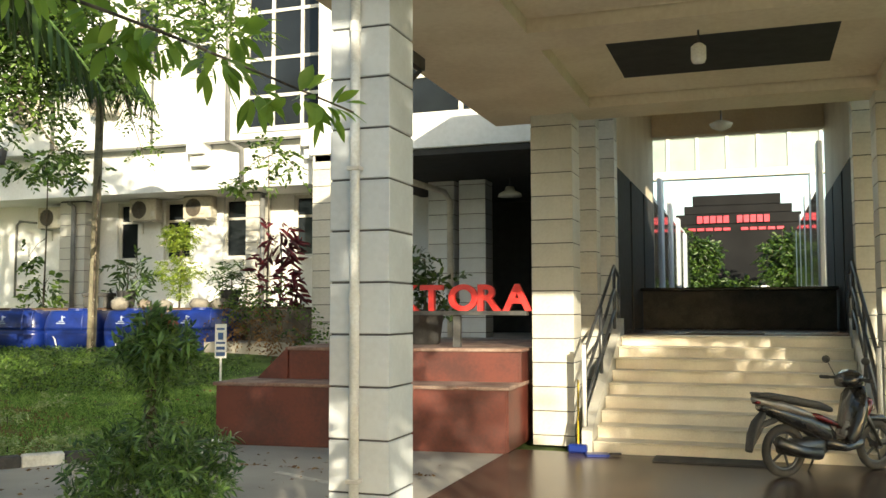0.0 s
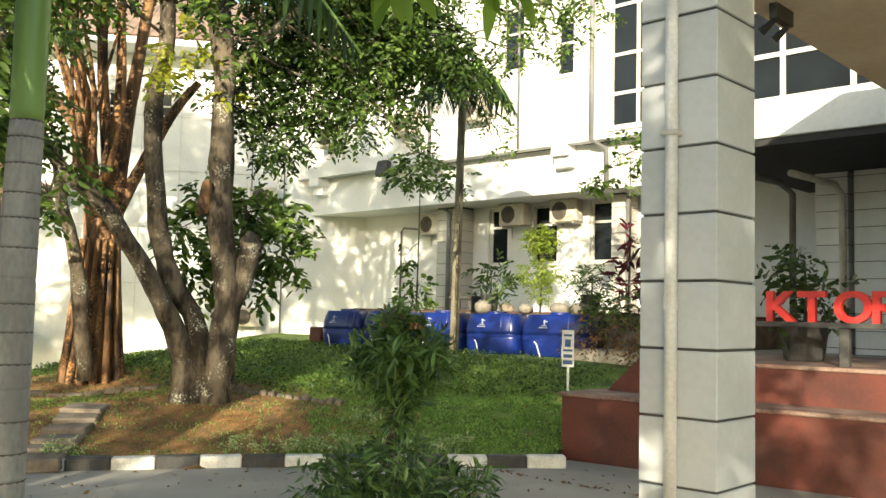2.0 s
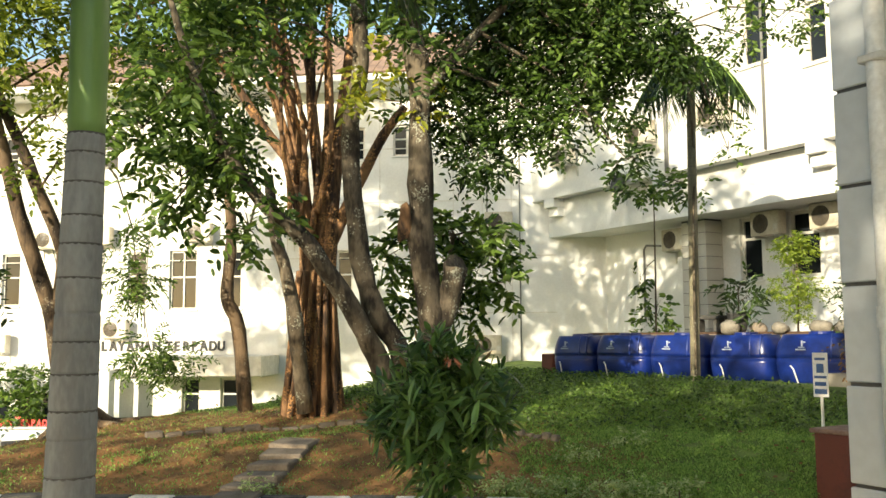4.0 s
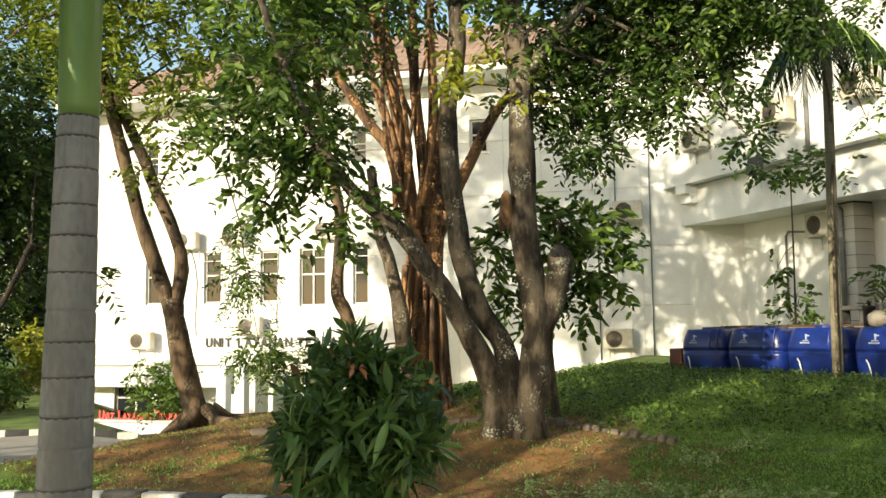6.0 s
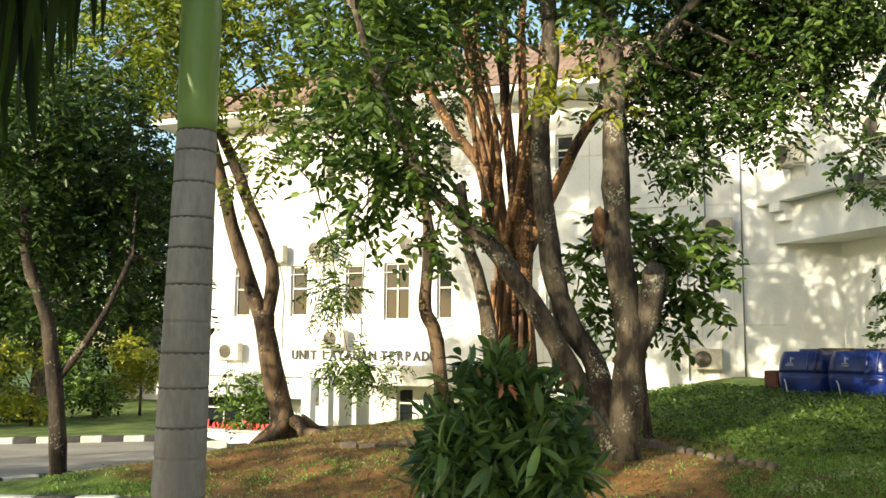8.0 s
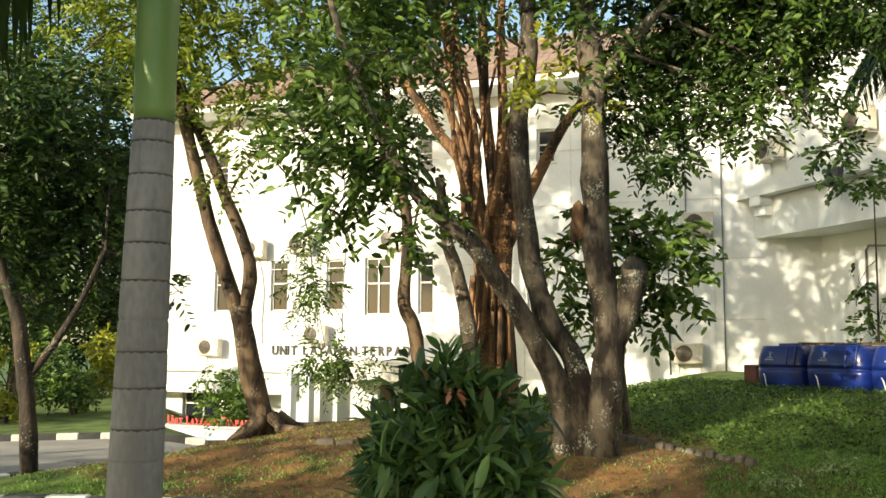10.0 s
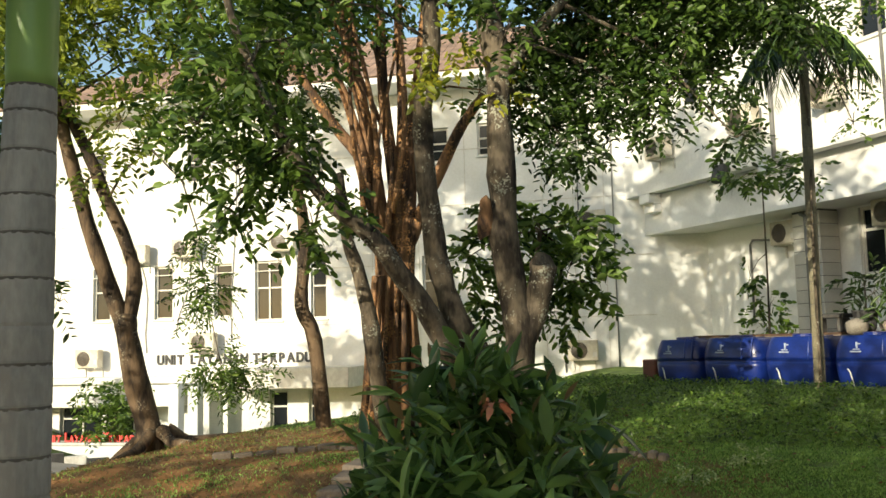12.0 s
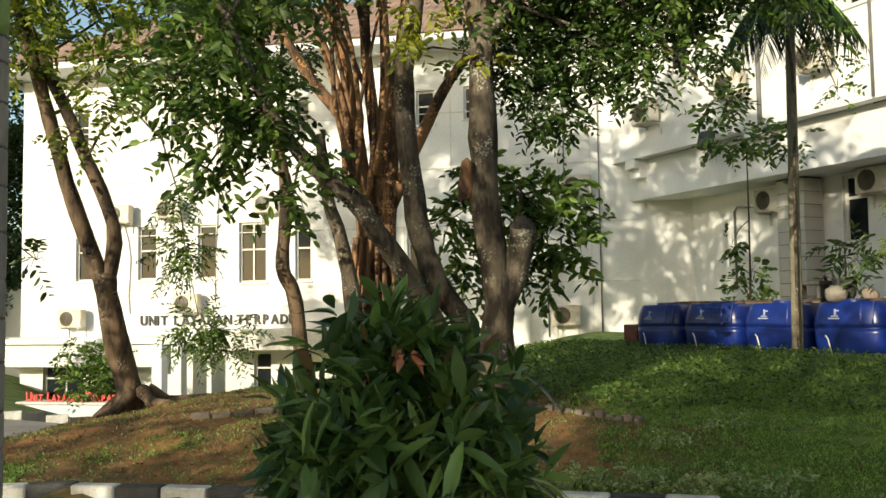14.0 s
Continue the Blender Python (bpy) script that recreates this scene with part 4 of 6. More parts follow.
def sprays(clumps, per_m2, leaf, n=9, length=0.34, droop=0.35, ratio=0.24, outward=0.8):
    """Feathered leaf sprays round each clump (x, y, z, r): leaflets in pairs along a drooping stalk."""
    Ps, Ds, Ls = [], [], []
    for x, y, z, r in clumps:
        m = max(3, int(per_m2 * r * r))
        d = unit(RNG.normal(size=(m, 3)))
        rad = r * RNG.uniform(0.25, 1.08, size=(m, 1)) ** 0.6
        c = np.array([x, y, z]) + d * rad * np.array([1.0, 1.0, 0.8])
        s = unit(d * outward + RNG.normal(size=(m, 3)) * 0.6 - np.array([0, 0, droop]))
        ln = length * RNG.uniform(0.6, 1.15, size=(m, 1))
        side = unit(np.cross(s, RNG.normal(size=(m, 3)) * 0.4 + np.array([0, 0, 1.0])))
        for k in range(n):
            t = (k + 0.6) / n
            sg = 1 if k % 2 else -1
            Ps.append(c + s * ln * t - np.array([0, 0, 1.0]) * ln * 0.25 * t * t)
            Ds.append(side * sg + s * 0.55 + RNG.normal(size=(m, 3)) * 0.12)
            Ls.append(leaf * RNG.uniform(0.75, 1.2, size=m) * (1.0 if 0 < k < n - 1 else 0.8))
    return leaf_arrays(np.concatenate(Ps), np.concatenate(Ds), np.concatenate(Ls), ratio * 0.9, turn=1.3, rounded=True)


def limb(parent, pts, r0, r1, mat_, name="limb", n=9, wob=0.03):
    """A tapered limb with a little unevenness."""
    pts = [Vector(p) for p in pts]
    fine, rad = [], []
    total = len(pts) - 1
    for i in range(total):
        p0, p1, p2, p3 = pts[max(i - 1, 0)], pts[i], pts[i + 1], pts[min(i + 2, total)]
        for k in range(4):
            t = k / 4
            q = 0.5 * ((2 * p1) + (p2 - p0) * t + (2 * p0 - 5 * p1 + 4 * p2 - p3) * t * t + (3 * p1 - p0 - 3 * p2 + p3) * t ** 3)
            f = (i + t) / total
            rr = r0 + (r1 - r0) * f
            fine.append(q + rr * wob * 6 * Vector(noise.noise_vector(q * 2.3)) * (1 if i + k else 0))
            rad.append(rr * (1 + 0.16 * noise.noise(q * 5.0)))
    fine.append(pts[-1]); rad.append(r1)
    bm = bmesh.new(); tube(bm, fine, rad, n)
    for v in bm.verts:
        v.co += Vector(noise.noise_vector(v.co * 9.0)) * r0 * 0.10
    return part(name, bm, mat_, parent, smooth=True)


def twigs(parent, clumps, anchors, mat_, r=0.018):
    """Thin branches from the nearest limb point to each clump, so that no foliage hangs free."""
    bm = bmesh.new()
    for x, y, z, cr in clumps:
        c = Vector((x, y, z))
        a = min((Vector(p) for p in anchors), key=lambda p: (p - c).length)
        m_ = (a + c) / 2 + Vector((0, 0, 0.12 * (c - a).length))
        tube(bm, [a, m_, c], [r * 1.3, r, r * 0.5], 5)
        for k in range(5):
            e = c + Vector(unit(RNG.normal(size=(1, 3)))[0]) * cr * 0.85
            tube(bm, [c, (c + e) / 2 + Vector((0, 0, 0.05)), e], [r * 0.5, r * 0.35, r * 0.2], 4)
    part("branchwork", bm, mat_, parent, kind="stuff")


def crown(parent, clumps, mat_, per_m2=170, leaf=0.10, label="", **kw):
    v, f = sprays(clumps, per_m2, leaf, **kw)
    ob = new("crown", raw_mesh("crown", v, f, mat_)); ob.parent = parent
    return tagged(ob, label, kind="stuff")


M_GRASS = leaf_material("grass_blade", (0.32, 0.49, 0.12), (0.09, 0.19, 0.035), 0.6, 0.4)


def soil_f(x, y):
    """0 in the middle of the bare soil, 1 at its edge."""
    u, v = x + 11.94, y - 5.42
    return math.hypot((0.8 * u + 0.6 * v) / 4.9, (0.8 * v - 0.6 * u) / 2.75)


M_DRY = leaf_material("dry_leaf", (0.26, 0.15, 0.06), (0.12, 0.06, 0.03), 0.8, 0.1)
M_SHRUB = leaf_material("glossy_dark_leaf", (0.19, 0.32, 0.085), (0.025, 0.065, 0.018), 0.3, 0.3)
M_SHRUB.node_tree.nodes["Principled BSDF"].inputs["Coat Weight"].default_value = 0.15
M_SOIL = material("planter_soil", (0.10, 0.06, 0.04), (0.06, 0.035, 0.025), 0.95, scale=6, fine=60, bump=0.6)
M_ROCK = material("tan_stone", (0.27, 0.245, 0.205), (0.16, 0.14, 0.115), 0.9, scale=5, fine=40, bump=0.4)
M_STONE = material("edging_stone", (0.22, 0.18, 0.145), (0.12, 0.095, 0.075), 0.9, scale=4, fine=40, bump=0.5, rand=0.2)
M_BENCH = material("dark_weathered_stone", (0.09, 0.085, 0.08), (0.04, 0.038, 0.035), 0.85, scale=6, fine=40, bump=0.3)
M_YELLOW = material("yellow_paint", (0.6, 0.42, 0.04), rough=0.5)

# twin-stemmed old tree
A1 = [(-10.36, 7.46, 0.3), (-10.36, 7.45, 0.95), (-10.39, 7.39, 1.48), (-10.51, 7.13, 1.93), (-10.59, 6.93, 2.65), (-10.63, 6.85, 3.58), (-10.64, 6.82, 4.26), (-10.59, 6.94, 5.08), (-10.62, 6.87, 6.28)]
A2 = [(-10.5, 7.3, 0.3), (-10.44, 7.28, 0.95), (-10.4, 7.01, 1.54), (-10.42, 6.61, 2.17), (-10.42, 6.18, 2.74), (-10.46, 5.59, 3.23), (-10.41, 5.22, 3.71), (-10.37, 4.79, 4.55), (-10.27, 4.51, 5.32)]
A3 = [(-10.28, 7.6, 0.78), (-10.21, 7.74, 1.67), (-10.24, 7.68, 2.18), (-10.27, 7.62, 2.9), (-10.28, 7.61, 3.76), (-10.28, 7.61, 4.78), (-10.33, 7.5, 5.54), (-10.35, 7.46, 6.38)]
A5 = [(-10.28, 7.61, 4.6), (-10.12, 7.9, 5.03), (-9.92, 8.25, 5.48), (-9.64, 8.69, 5.97)]
ta = thing("tree", "old twin-stemmed tree with lichened grey bark and a sawn stub", "tree")
limb(ta, [(-10.27, 7.62, 0.2), (-10.26, 7.62, 0.6), (-10.23, 7.68, 1.3)], 0.25, 0.17, M_BARK, "trunk", 12, 0.05)
limb(ta, A1, 0.15, 0.10, M_BARK); limb(ta, A2, 0.165, 0.03, M_BARK); limb(ta, A3, 0.17, 0.145, M_BARK); limb(ta, A5, 0.08, 0.05, M_BARK)
limb(ta, [(-10.25, 7.66, 1.45), (-10.13, 7.89, 2.0), (-10.08, 7.98, 2.38), (-10.07, 7.99, 2.52)], 0.15, 0.15, M_BARK, "sawn_stub", 10, 0.06)
limb(ta, [(-10.36, 7.45, 2.85), (-10.30, 7.40, 3.0), (-10.22, 7.36, 3.2), (-10.2, 7.34, 3.26)], 0.11, 0.035, M_BARKR, "broken_stub", 8)
AC1 = [(-10.2, 5.2, 3.75, 0.35), (-10.12, 4.8, 4.5, 0.42), (-10.3, 5.6, 3.2, 0.2), (-10.68, 5.02, 3.94, 0.5), (-10.73, 4.78, 3.46, 0.45), (-10.65, 5.55, 2.9, 0.3), (-10.8, 4.37, 3.99, 0.5), (-10.96, 4.65, 4.71, 0.6), (-10.84, 5.22, 4.99, 0.45), (-10.92, 5.72, 5.55, 0.6), (-9.96, 7.57, 5.11, 0.28), (-10.32, 7.29, 5.79, 0.3), (-10.63, 5.24, 3.49, 0.3), (-10.76, 4.63, 3.04, 0.2), (-11.21, 4.95, 6.14, 0.8), (-10.89, 6.14, 6.3, 0.7), (-10.26, 7.63, 6.23, 0.7)]
AC2 = [(-10.52, 8.22, 4.61, 0.5), (-10.34, 8.53, 3.97, 0.4), (-10.1, 8.9, 4.63, 0.55), (-10.42, 8.38, 5.31, 0.55), (-10.03, 9.01, 5.53, 0.65), (-9.57, 9.32, 4.92, 0.5), (-9.33, 9.62, 5.35, 0.55), (-9.62, 9.24, 4.16, 0.25), (-9.03, 9.67, 4.47, 0.3), (-8.85, 9.88, 5.4, 0.55), (-8.52, 10.09, 5.05, 0.35), (-8.86, 9.72, 3.8, 0.2), (-10.03, 8.64, 6.26, 0.8), (-9.41, 9.52, 6.11, 0.8), (-9.71, 9.12, 5.98, 0.6)]
# ATOP: unseen upper foliage, added to shade the wing wall
ATOP = [(-9.0, 3.6, 7.4, 0.9), (-8.0, 3.8, 8.3, 0.9), (-7.2, 3.9, 7.3, 0.8), (-12.6, 3.6, 7.4, 0.7), (-8.6, 3.7, 9.3, 0.9), (-7.0, 4.0, 9.0, 0.8), (-12.0, 3.4, 9.6, 1.1), (-10.6, 3.6, 9.9, 1.1), (-9.3, 3.8, 9.6, 1.0), (-11.4, 3.6, 10.8, 1.0)]
twigs(ta, ATOP, [A1[-1], A2[-1]], M_BARK, 0.03); crown(ta, ATOP, M_LEAF, 170, 0.155, length=0.46)
twigs(ta, AC1, A1[3:] + A2[3:] + A3[4:], M_BARK); twigs(ta, AC2, A5 + A3[5:], M_BARK)
# right-hand foliage takes the dark leaf: its shade is put into the colour
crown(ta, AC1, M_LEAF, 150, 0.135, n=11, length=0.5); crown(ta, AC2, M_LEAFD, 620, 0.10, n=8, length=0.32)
crown(ta, [(-10.18, 6.89, 4.95, 0.22), (-10.3, 6.7, 4.6, 0.15), (-10.0, 7.5, 4.4, 0.12)], M_LEAFY, 330, 0.12, "young yellow-green leaves")

# fig with a fan of stems
tb = thing("tree", "tall fig tree with many reddish brown stems and aerial roots", "tree")
B = [[(-12.95, 7.21, 1.6), (-12.97, 7.16, 3.27), (-13.04, 6.97, 4.84), (-13.18, 6.54, 6.79), (-13.22, 6.38, 7.49)], [(-12.91, 7.34, 1.9), (-12.89, 7.38, 3.43), (-12.95, 7.23, 5.09), (-12.96, 7.19, 6.79)], [(-12.86, 7.45, 2.2), (-12.84, 7.52, 3.59), (-12.78, 7.66, 5.08), (-12.71, 7.82, 6.51), (-12.69, 7.87, 7.28)], [(-12.95, 7.21, 2.6), (-13.02, 7.01, 4.01), (-13.17, 6.54, 4.75), (-13.35, 5.9, 5.76), (-13.46, 5.42, 6.51)], [(-12.94, 7.25, 2.8), (-12.98, 7.12, 4.01), (-13.08, 6.85, 5.51), (-13.09, 6.82, 6.79)], [(-12.92, 7.31, 3.0), (-12.86, 7.47, 4.66), (-12.87, 7.44, 6.27), (-12.84, 7.52, 7.12)]]
limb(tb, [(-12.92, 7.28, 0.35), (-12.92, 7.28, 0.9), (-12.91, 7.32, 1.9), (-12.92, 7.30, 2.9)], 0.38, 0.17, M_BARKR, "trunk", 14, 0.05)
for k, p in enumerate(B):
    limb(tb, p, (0.13, 0.12, 0.13, 0.10, 0.10, 0.09)[k], (0.06, 0.06, 0.06, 0.05, 0.05, 0.05)[k], M_BARKR)
limb(tb, [(-12.85, 7.5, 3.0), (-12.67, 7.91, 4.0), (-12.54, 8.21, 4.65), (-12.4, 8.51, 5.1)], 0.10, 0.06, M_BARKR)
limb(tb, [(-12.5, 7.0, 0.6), (-12.46, 6.81, 1.89), (-12.5, 6.68, 2.58), (-12.54, 6.55, 3.04), (-12.58, 6.44, 3.9)], 0.12, 0.07, M_BARK, "side_stem")
for k in range(16):
    a = 2 * math.pi * k / 16 + RNG.uniform(-0.12, 0.12)
    limb(tb, [(-12.92 + 0.44 * math.cos(a), 7.28 + 0.44 * math.sin(a), 0.4), (-12.92 + 0.36 * math.cos(a + 0.1), 7.28 + 0.36 * math.sin(a + 0.1), 1.2), (-12.92 + 0.26 * math.cos(a + 0.25), 7.3 + 0.26 * math.sin(a + 0.25), 2.6)], 0.062, 0.035, M_BARKR, "aerial_root", 6)
for k in range(10):
    p = Vector((-12.9 + RNG.uniform(-0.2, 0.2), 7.25 + RNG.uniform(-0.3, 0.3), RNG.uniform(2.6, 4.2)))
    limb(tb, [p, p + Vector((RNG.uniform(-0.2, 0.2), RNG.uniform(-0.45, 0.4), 1.2)), p + Vector((RNG.uniform(-0.3, 0.3), RNG.uniform(-1.3, 1.1), 3.0))], 0.05, 0.02, M_BARKR, "stem", 6)
BCL = [(-13.18, 6.54, 6.19, 0.75), (-13.35, 5.9, 6.53, 0.75), (-12.97, 7.17, 6.62, 0.7), (-13.46, 5.42, 6, 0.55), (-13.57, 4.77, 6.31, 0.7), (-12.73, 7.79, 6.94, 0.7), (-13.05, 6.94, 7.31, 0.8), (-13.31, 6.05, 7.57, 0.9), (-12.71, 8.32, 6.31, 0.45), (-12.5, 8.5, 5.2, 0.3)]
twigs(tb, BCL, [q for p in B for q in p[2:]], M_BARKR); crown(tb, BCL, M_LEAF, 75, 0.14, length=0.42)

# forked tree with spreading roots at the edge of the mound
tc_ = thing("tree", "forked slender tree with spreading surface roots on the mound", "tree")
C1 = [(-15.87, 4.11, 2.02), (-15.89, 3.72, 3.12), (-15.91, 3.45, 4.04), (-15.92, 3.18, 5.05), (-15.92, 2.93, 5.98), (-15.92, 2.62, 7.19)]
C2 = [(-15.87, 4.13, 2.0), (-15.86, 4.22, 2.95), (-15.89, 3.84, 3.96), (-15.91, 3.5, 4.79), (-15.92, 3.21, 5.43), (-15.92, 2.73, 6.63)]
limb(tc_, [(-15.81, 4.55, -0.05), (-15.83, 4.48, 0.5), (-15.85, 4.31, 1.12), (-15.86, 4.17, 1.84), (-15.87, 4.12, 2.2)], 0.195, 0.155, M_BARKC, "trunk", 12, 0.03)
limb(tc_, C1, 0.125, 0.08, M_BARKC); limb(tc_, C2, 0.12, 0.07, M_BARKC)
for a in (20, 75, 140, 200, 260, 320):
    c, s = math.cos(radians(a)), math.sin(radians(a))
    q = [(-15.81 + r * c, 4.58 + r * s, ground_z(-15.81 + r * c, 4.58 + r * s) + h) for r, h in ((0.15, 0.28), (0.45, 0.08), (0.9, 0.03), (1.4, -0.05))]
    limb(tc_, q, 0.11, 0.03, M_BARKC, "root", 7)
CCL = [(-14.92, 3.23, 6.52, 0.8), (-15.42, 2.75, 5.82, 0.7), (-14.89, 3.76, 5.94, 0.8), (-14.91, 2.4, 6.52, 0.8), (-14.85, 4.26, 6.61, 0.8), (-14.83, 4.46, 5.44, 0.6), (-14.88, 3.95, 4.96, 0.5), (-15.4, 3.62, 4.24, 0.3), (-15.42, 3.03, 5.16, 0.35), (-14.89, 1.85, 6.11, 0.8), (-14.78, 4.79, 6, 0.6), (-14.89, 3.72, 7.3, 1), (-14.91, 2.29, 7.31, 1), (-14.76, 4.94, 7.4, 0.9), (-14.85, 4.22, 4.44, 0.4)]
# CTOP: high clumps out of view, added to shade the office wall's right part
CTOP = [(-17.3, 2.8, 8.3, 1.1), (-16.0, 3.2, 8.9, 1.2), (-14.6, 2.8, 8.8, 1.2), (-13.4, 3.2, 8.2, 1.0), (-17.0, 3.5, 10.0, 1.1), (-15.3, 3.2, 10.4, 1.2), (-13.7, 3.0, 9.9, 1.1), (-18.0, 2.6, 7.0, 0.8)]
CHG = [(-13.75, 4.95, 2.43, 0.24), (-13.72, 5.12, 1.46, 0.26), (-13.64, 5.51, 1.34, 0.16), (-13.76, 4.86, 3.2, 0.15)]
twigs(tc_, CCL, C1[2:] + C2[2:], M_BARKC); crown(tc_, CCL, M_LEAFC, 100, 0.125, length=0.42)
twigs(tc_, CTOP, C1[4:] + C2[4:], M_BARKC, 0.03); crown(tc_, CTOP, M_LEAFC, 170, 0.15, length=0.45)
bm = bmesh.new(); tube(bm, [(-14.8, 4.3, 4.6), (-14.2, 4.7, 4.0), (-13.76, 4.86, 3.2), (-13.75, 4.95, 2.43), (-13.7, 5.15, 1.4)], [0.02, 0.014, 0.010, 0.008, 0.005], 5); part("hanging_shoot", bm, M_BARK, tc_)
crown(tc_, CHG, M_LEAF, 850, 0.095, n=14, length=0.45, droop=0.8, ratio=0.16)

td = thing("tree", "thin crooked dark-barked tree behind the fig", "tree")
D_ = [(-14.36, 6.77, 0.1), (-14.4, 6.62, 1.75), (-14.45, 6.44, 2.27), (-14.44, 6.49, 2.98), (-14.45, 6.45, 3.78), (-14.51, 6.2, 4.95), (-14.54, 6.1, 6.33)]
limb(td, D_, 0.12, 0.06, M_BARKC, "trunk")
DCL = [(-14.5, 6.1, 6.4, 0.8), (-14.5, 5.6, 5.6, 0.5), (-14.4, 6.6, 5.4, 0.4)]
twigs(td, DCL, D_[4:], M_BARK); crown(td, DCL, M_LEAFD, 220, 0.11)

te = thing("tree", "broad-leaved young tree beside the old twin-stemmed trunk", "tree")
E1 = [(-10.95, 8.35, 0.5), (-11.0, 8.3, 1.4), (-10.98, 8.35, 2.2), (-10.9, 8.45, 3.0)]
limb(te, E1, 0.06, 0.03, M_BARK, "trunk", 7)
ECL = [(-10.87, 8.42, 3.07, 0.32), (-10.68, 8.73, 2.57, 0.34), (-11.13, 8.35, 2.38, 0.3), (-10.57, 8.91, 2.98, 0.28), (-11.36, 8.13, 3.26, 0.28), (-11.4, 8.04, 2.1, 0.28), (-10.9, 8.56, 2.02, 0.25), (-11.61, 7.84, 2.76, 0.28), (-10.44, 8.93, 2.35, 0.15)]
twigs(te, ECL, E1[1:], M_BARK, 0.012); crown(te, ECL, M_LEAF, 330, 0.17, n=7, length=0.36, droop=0.5, ratio=0.22)

tf = thing("tree", "dark leafy tree with mottled bark at the road edge", "tree")
F1 = [(-12.35, 1.55, -0.1), (-12.34, 1.49, 0.76), (-12.33, 1.4, 1.53), (-12.32, 1.3, 2.05), (-12.29, 1.1, 2.63), (-12.27, 1.01, 3.6)]
F2 = [(-12.33, 1.44, 1.21), (-12.37, 1.74, 1.66), (-12.39, 2, 2.16), (-12.4, 2.23, 2.74)]
limb(tf, F1, 0.105, 0.06, M_BARKK, "trunk"); limb(tf, F2, 0.05, 0.03, M_BARKK)
FCL = [(-12.84, 1.47, 3.89, 0.7), (-12.81, 1.19, 3.03, 0.65), (-12.88, 1.83, 2.92, 0.5), (-12.89, 2.02, 2.36, 0.3), (-12.77, 0.95, 4.33, 0.8), (-13.36, 1.58, 4.74, 0.7), (-12.9, 2.23, 3.73, 0.45), (-12.82, 1.29, 2.21, 0.4), (-12.92, 3.14, 2.27, 0.13), (-12.9, 2.09, 3.07, 0.4), (-12.71, 0.63, 3.47, 0.9)]
twigs(tf, FCL, F1[2:] + F2, M_BARK, 0.014); crown(tf, FCL, M_LEAFD, 330, 0.11)

# wood beyond the far road
WOOD = [(-34.6, -1.8), (-37.5, 0.6), (-33.0, -4.0), (-40.0, 3.5), (-36.0, -7.0), (-43.0, -3.0), (-31.0, -9.0)]
for k, (x, y) in enumerate(WOOD):
    t = thing("tree", "tall dark park tree beyond the road", "tree", group="park trees beyond the road")
    h = 9 + 3 * (k % 3)
    z = ground_z(x, y)
    st = [(x, y, z - 0.1), (x + 0.2, y + 0.1, z + 2.5), (x - 0.1, y - 0.2, z + 5), (x + 0.2, y, z + h)]
    limb(t, st, 0.3, 0.1, M_BARK, "trunk", 8)
    cl = [(x + RNG.uniform(-2.6, 2.6), y + RNG.uniform(-2.6, 2.6), z + RNG.uniform(1.8, h + 1.5), RNG.uniform(1.0, 1.9)) for q in range(16)]
    twigs(t, cl, st[1:], M_BARK, 0.05); crown(t, cl, M_LEAFD if k % 2 else M_LEAF, 70, 0.24, n=6, length=0.7)
for x, y, mt, r, lab in ((-25.0, -0.6, M_LEAFY, 0.55, "bright yellow-green shrub by the far kerb"), (-24.0, -2.6, M_LEAF, 0.8, "rounded green shrub by the far kerb"), (-26.5, -1.6, M_LEAFD, 0.9, "dark green shrub by the far kerb"), (-27.2, 0.7, M_LEAF, 0.8, "rounded green shrub by the far kerb"), (-28.0, 1.8, M_LEAFY, 0.7, "bright yellow-green shrub by the far kerb"), (-24.5, 4.6, M_LEAF, 0.7, "rounded green shrub by the far kerb")):
    t = thing("shrub", lab, "shrub")
    z = ground_z(x, y)
    st = [(x, y, z - 0.05), (x, y, z + 0.9)]
    limb(t, st, 0.05, 0.03, M_BARK, "stem", 6)
    cl = [(x + RNG.uniform(-r, r), y + RNG.uniform(-r, r), z + 0.4 + RNG.uniform(0, 1.6), r * 0.6) for q in range(6)]
    twigs(t, cl, st, M_BARK, 0.012); crown(t, cl, mt, 260, 0.16, n=6)

# overhanging branch of a roadside tree, whose crown shades the drive
th = thing("tree", "roadside tree whose leafy branch hangs over the drive", "tree")
limb(th, [(-5.0, -1.4, -0.1), (-4.95, -1.35, 1.6), (-4.9, -1.2, 3.2), (-4.6, -1.0, 5.2)], 0.16, 0.09, M_BARK, "trunk")
HB = [(-4.9, -1.25, 2.9), (-3.9, 0.4, 3.1), (-2.7, 1.6, 2.85), (-1.73, 2.07, 2.5), (-1.38, 2.2, 2.35), (-1.05, 2.27, 2.2)]
limb(th, HB, 0.011, 0.003, M_BARK, "limb", 6, 0.01)
HCL = [(-1.68, 2.11, 2.49, 0.14), (-1.71, 2.09, 2.40, 0.07), (-1.6, 2.18, 2.45, 0.12), (-1.42, 2.18, 2.35, 0.1), (-1.3, 2.19, 2.25, 0.06), (-1.17, 2.21, 2.23, 0.08), (-1.1, 2.25, 2.21, 0.06), (-1.49, 2.37, 2.5, 0.1), (-1.9, 2.0, 2.62, 0.2), (-2.2, 1.9, 2.8, 0.25)]
P, D, L = [], [], []
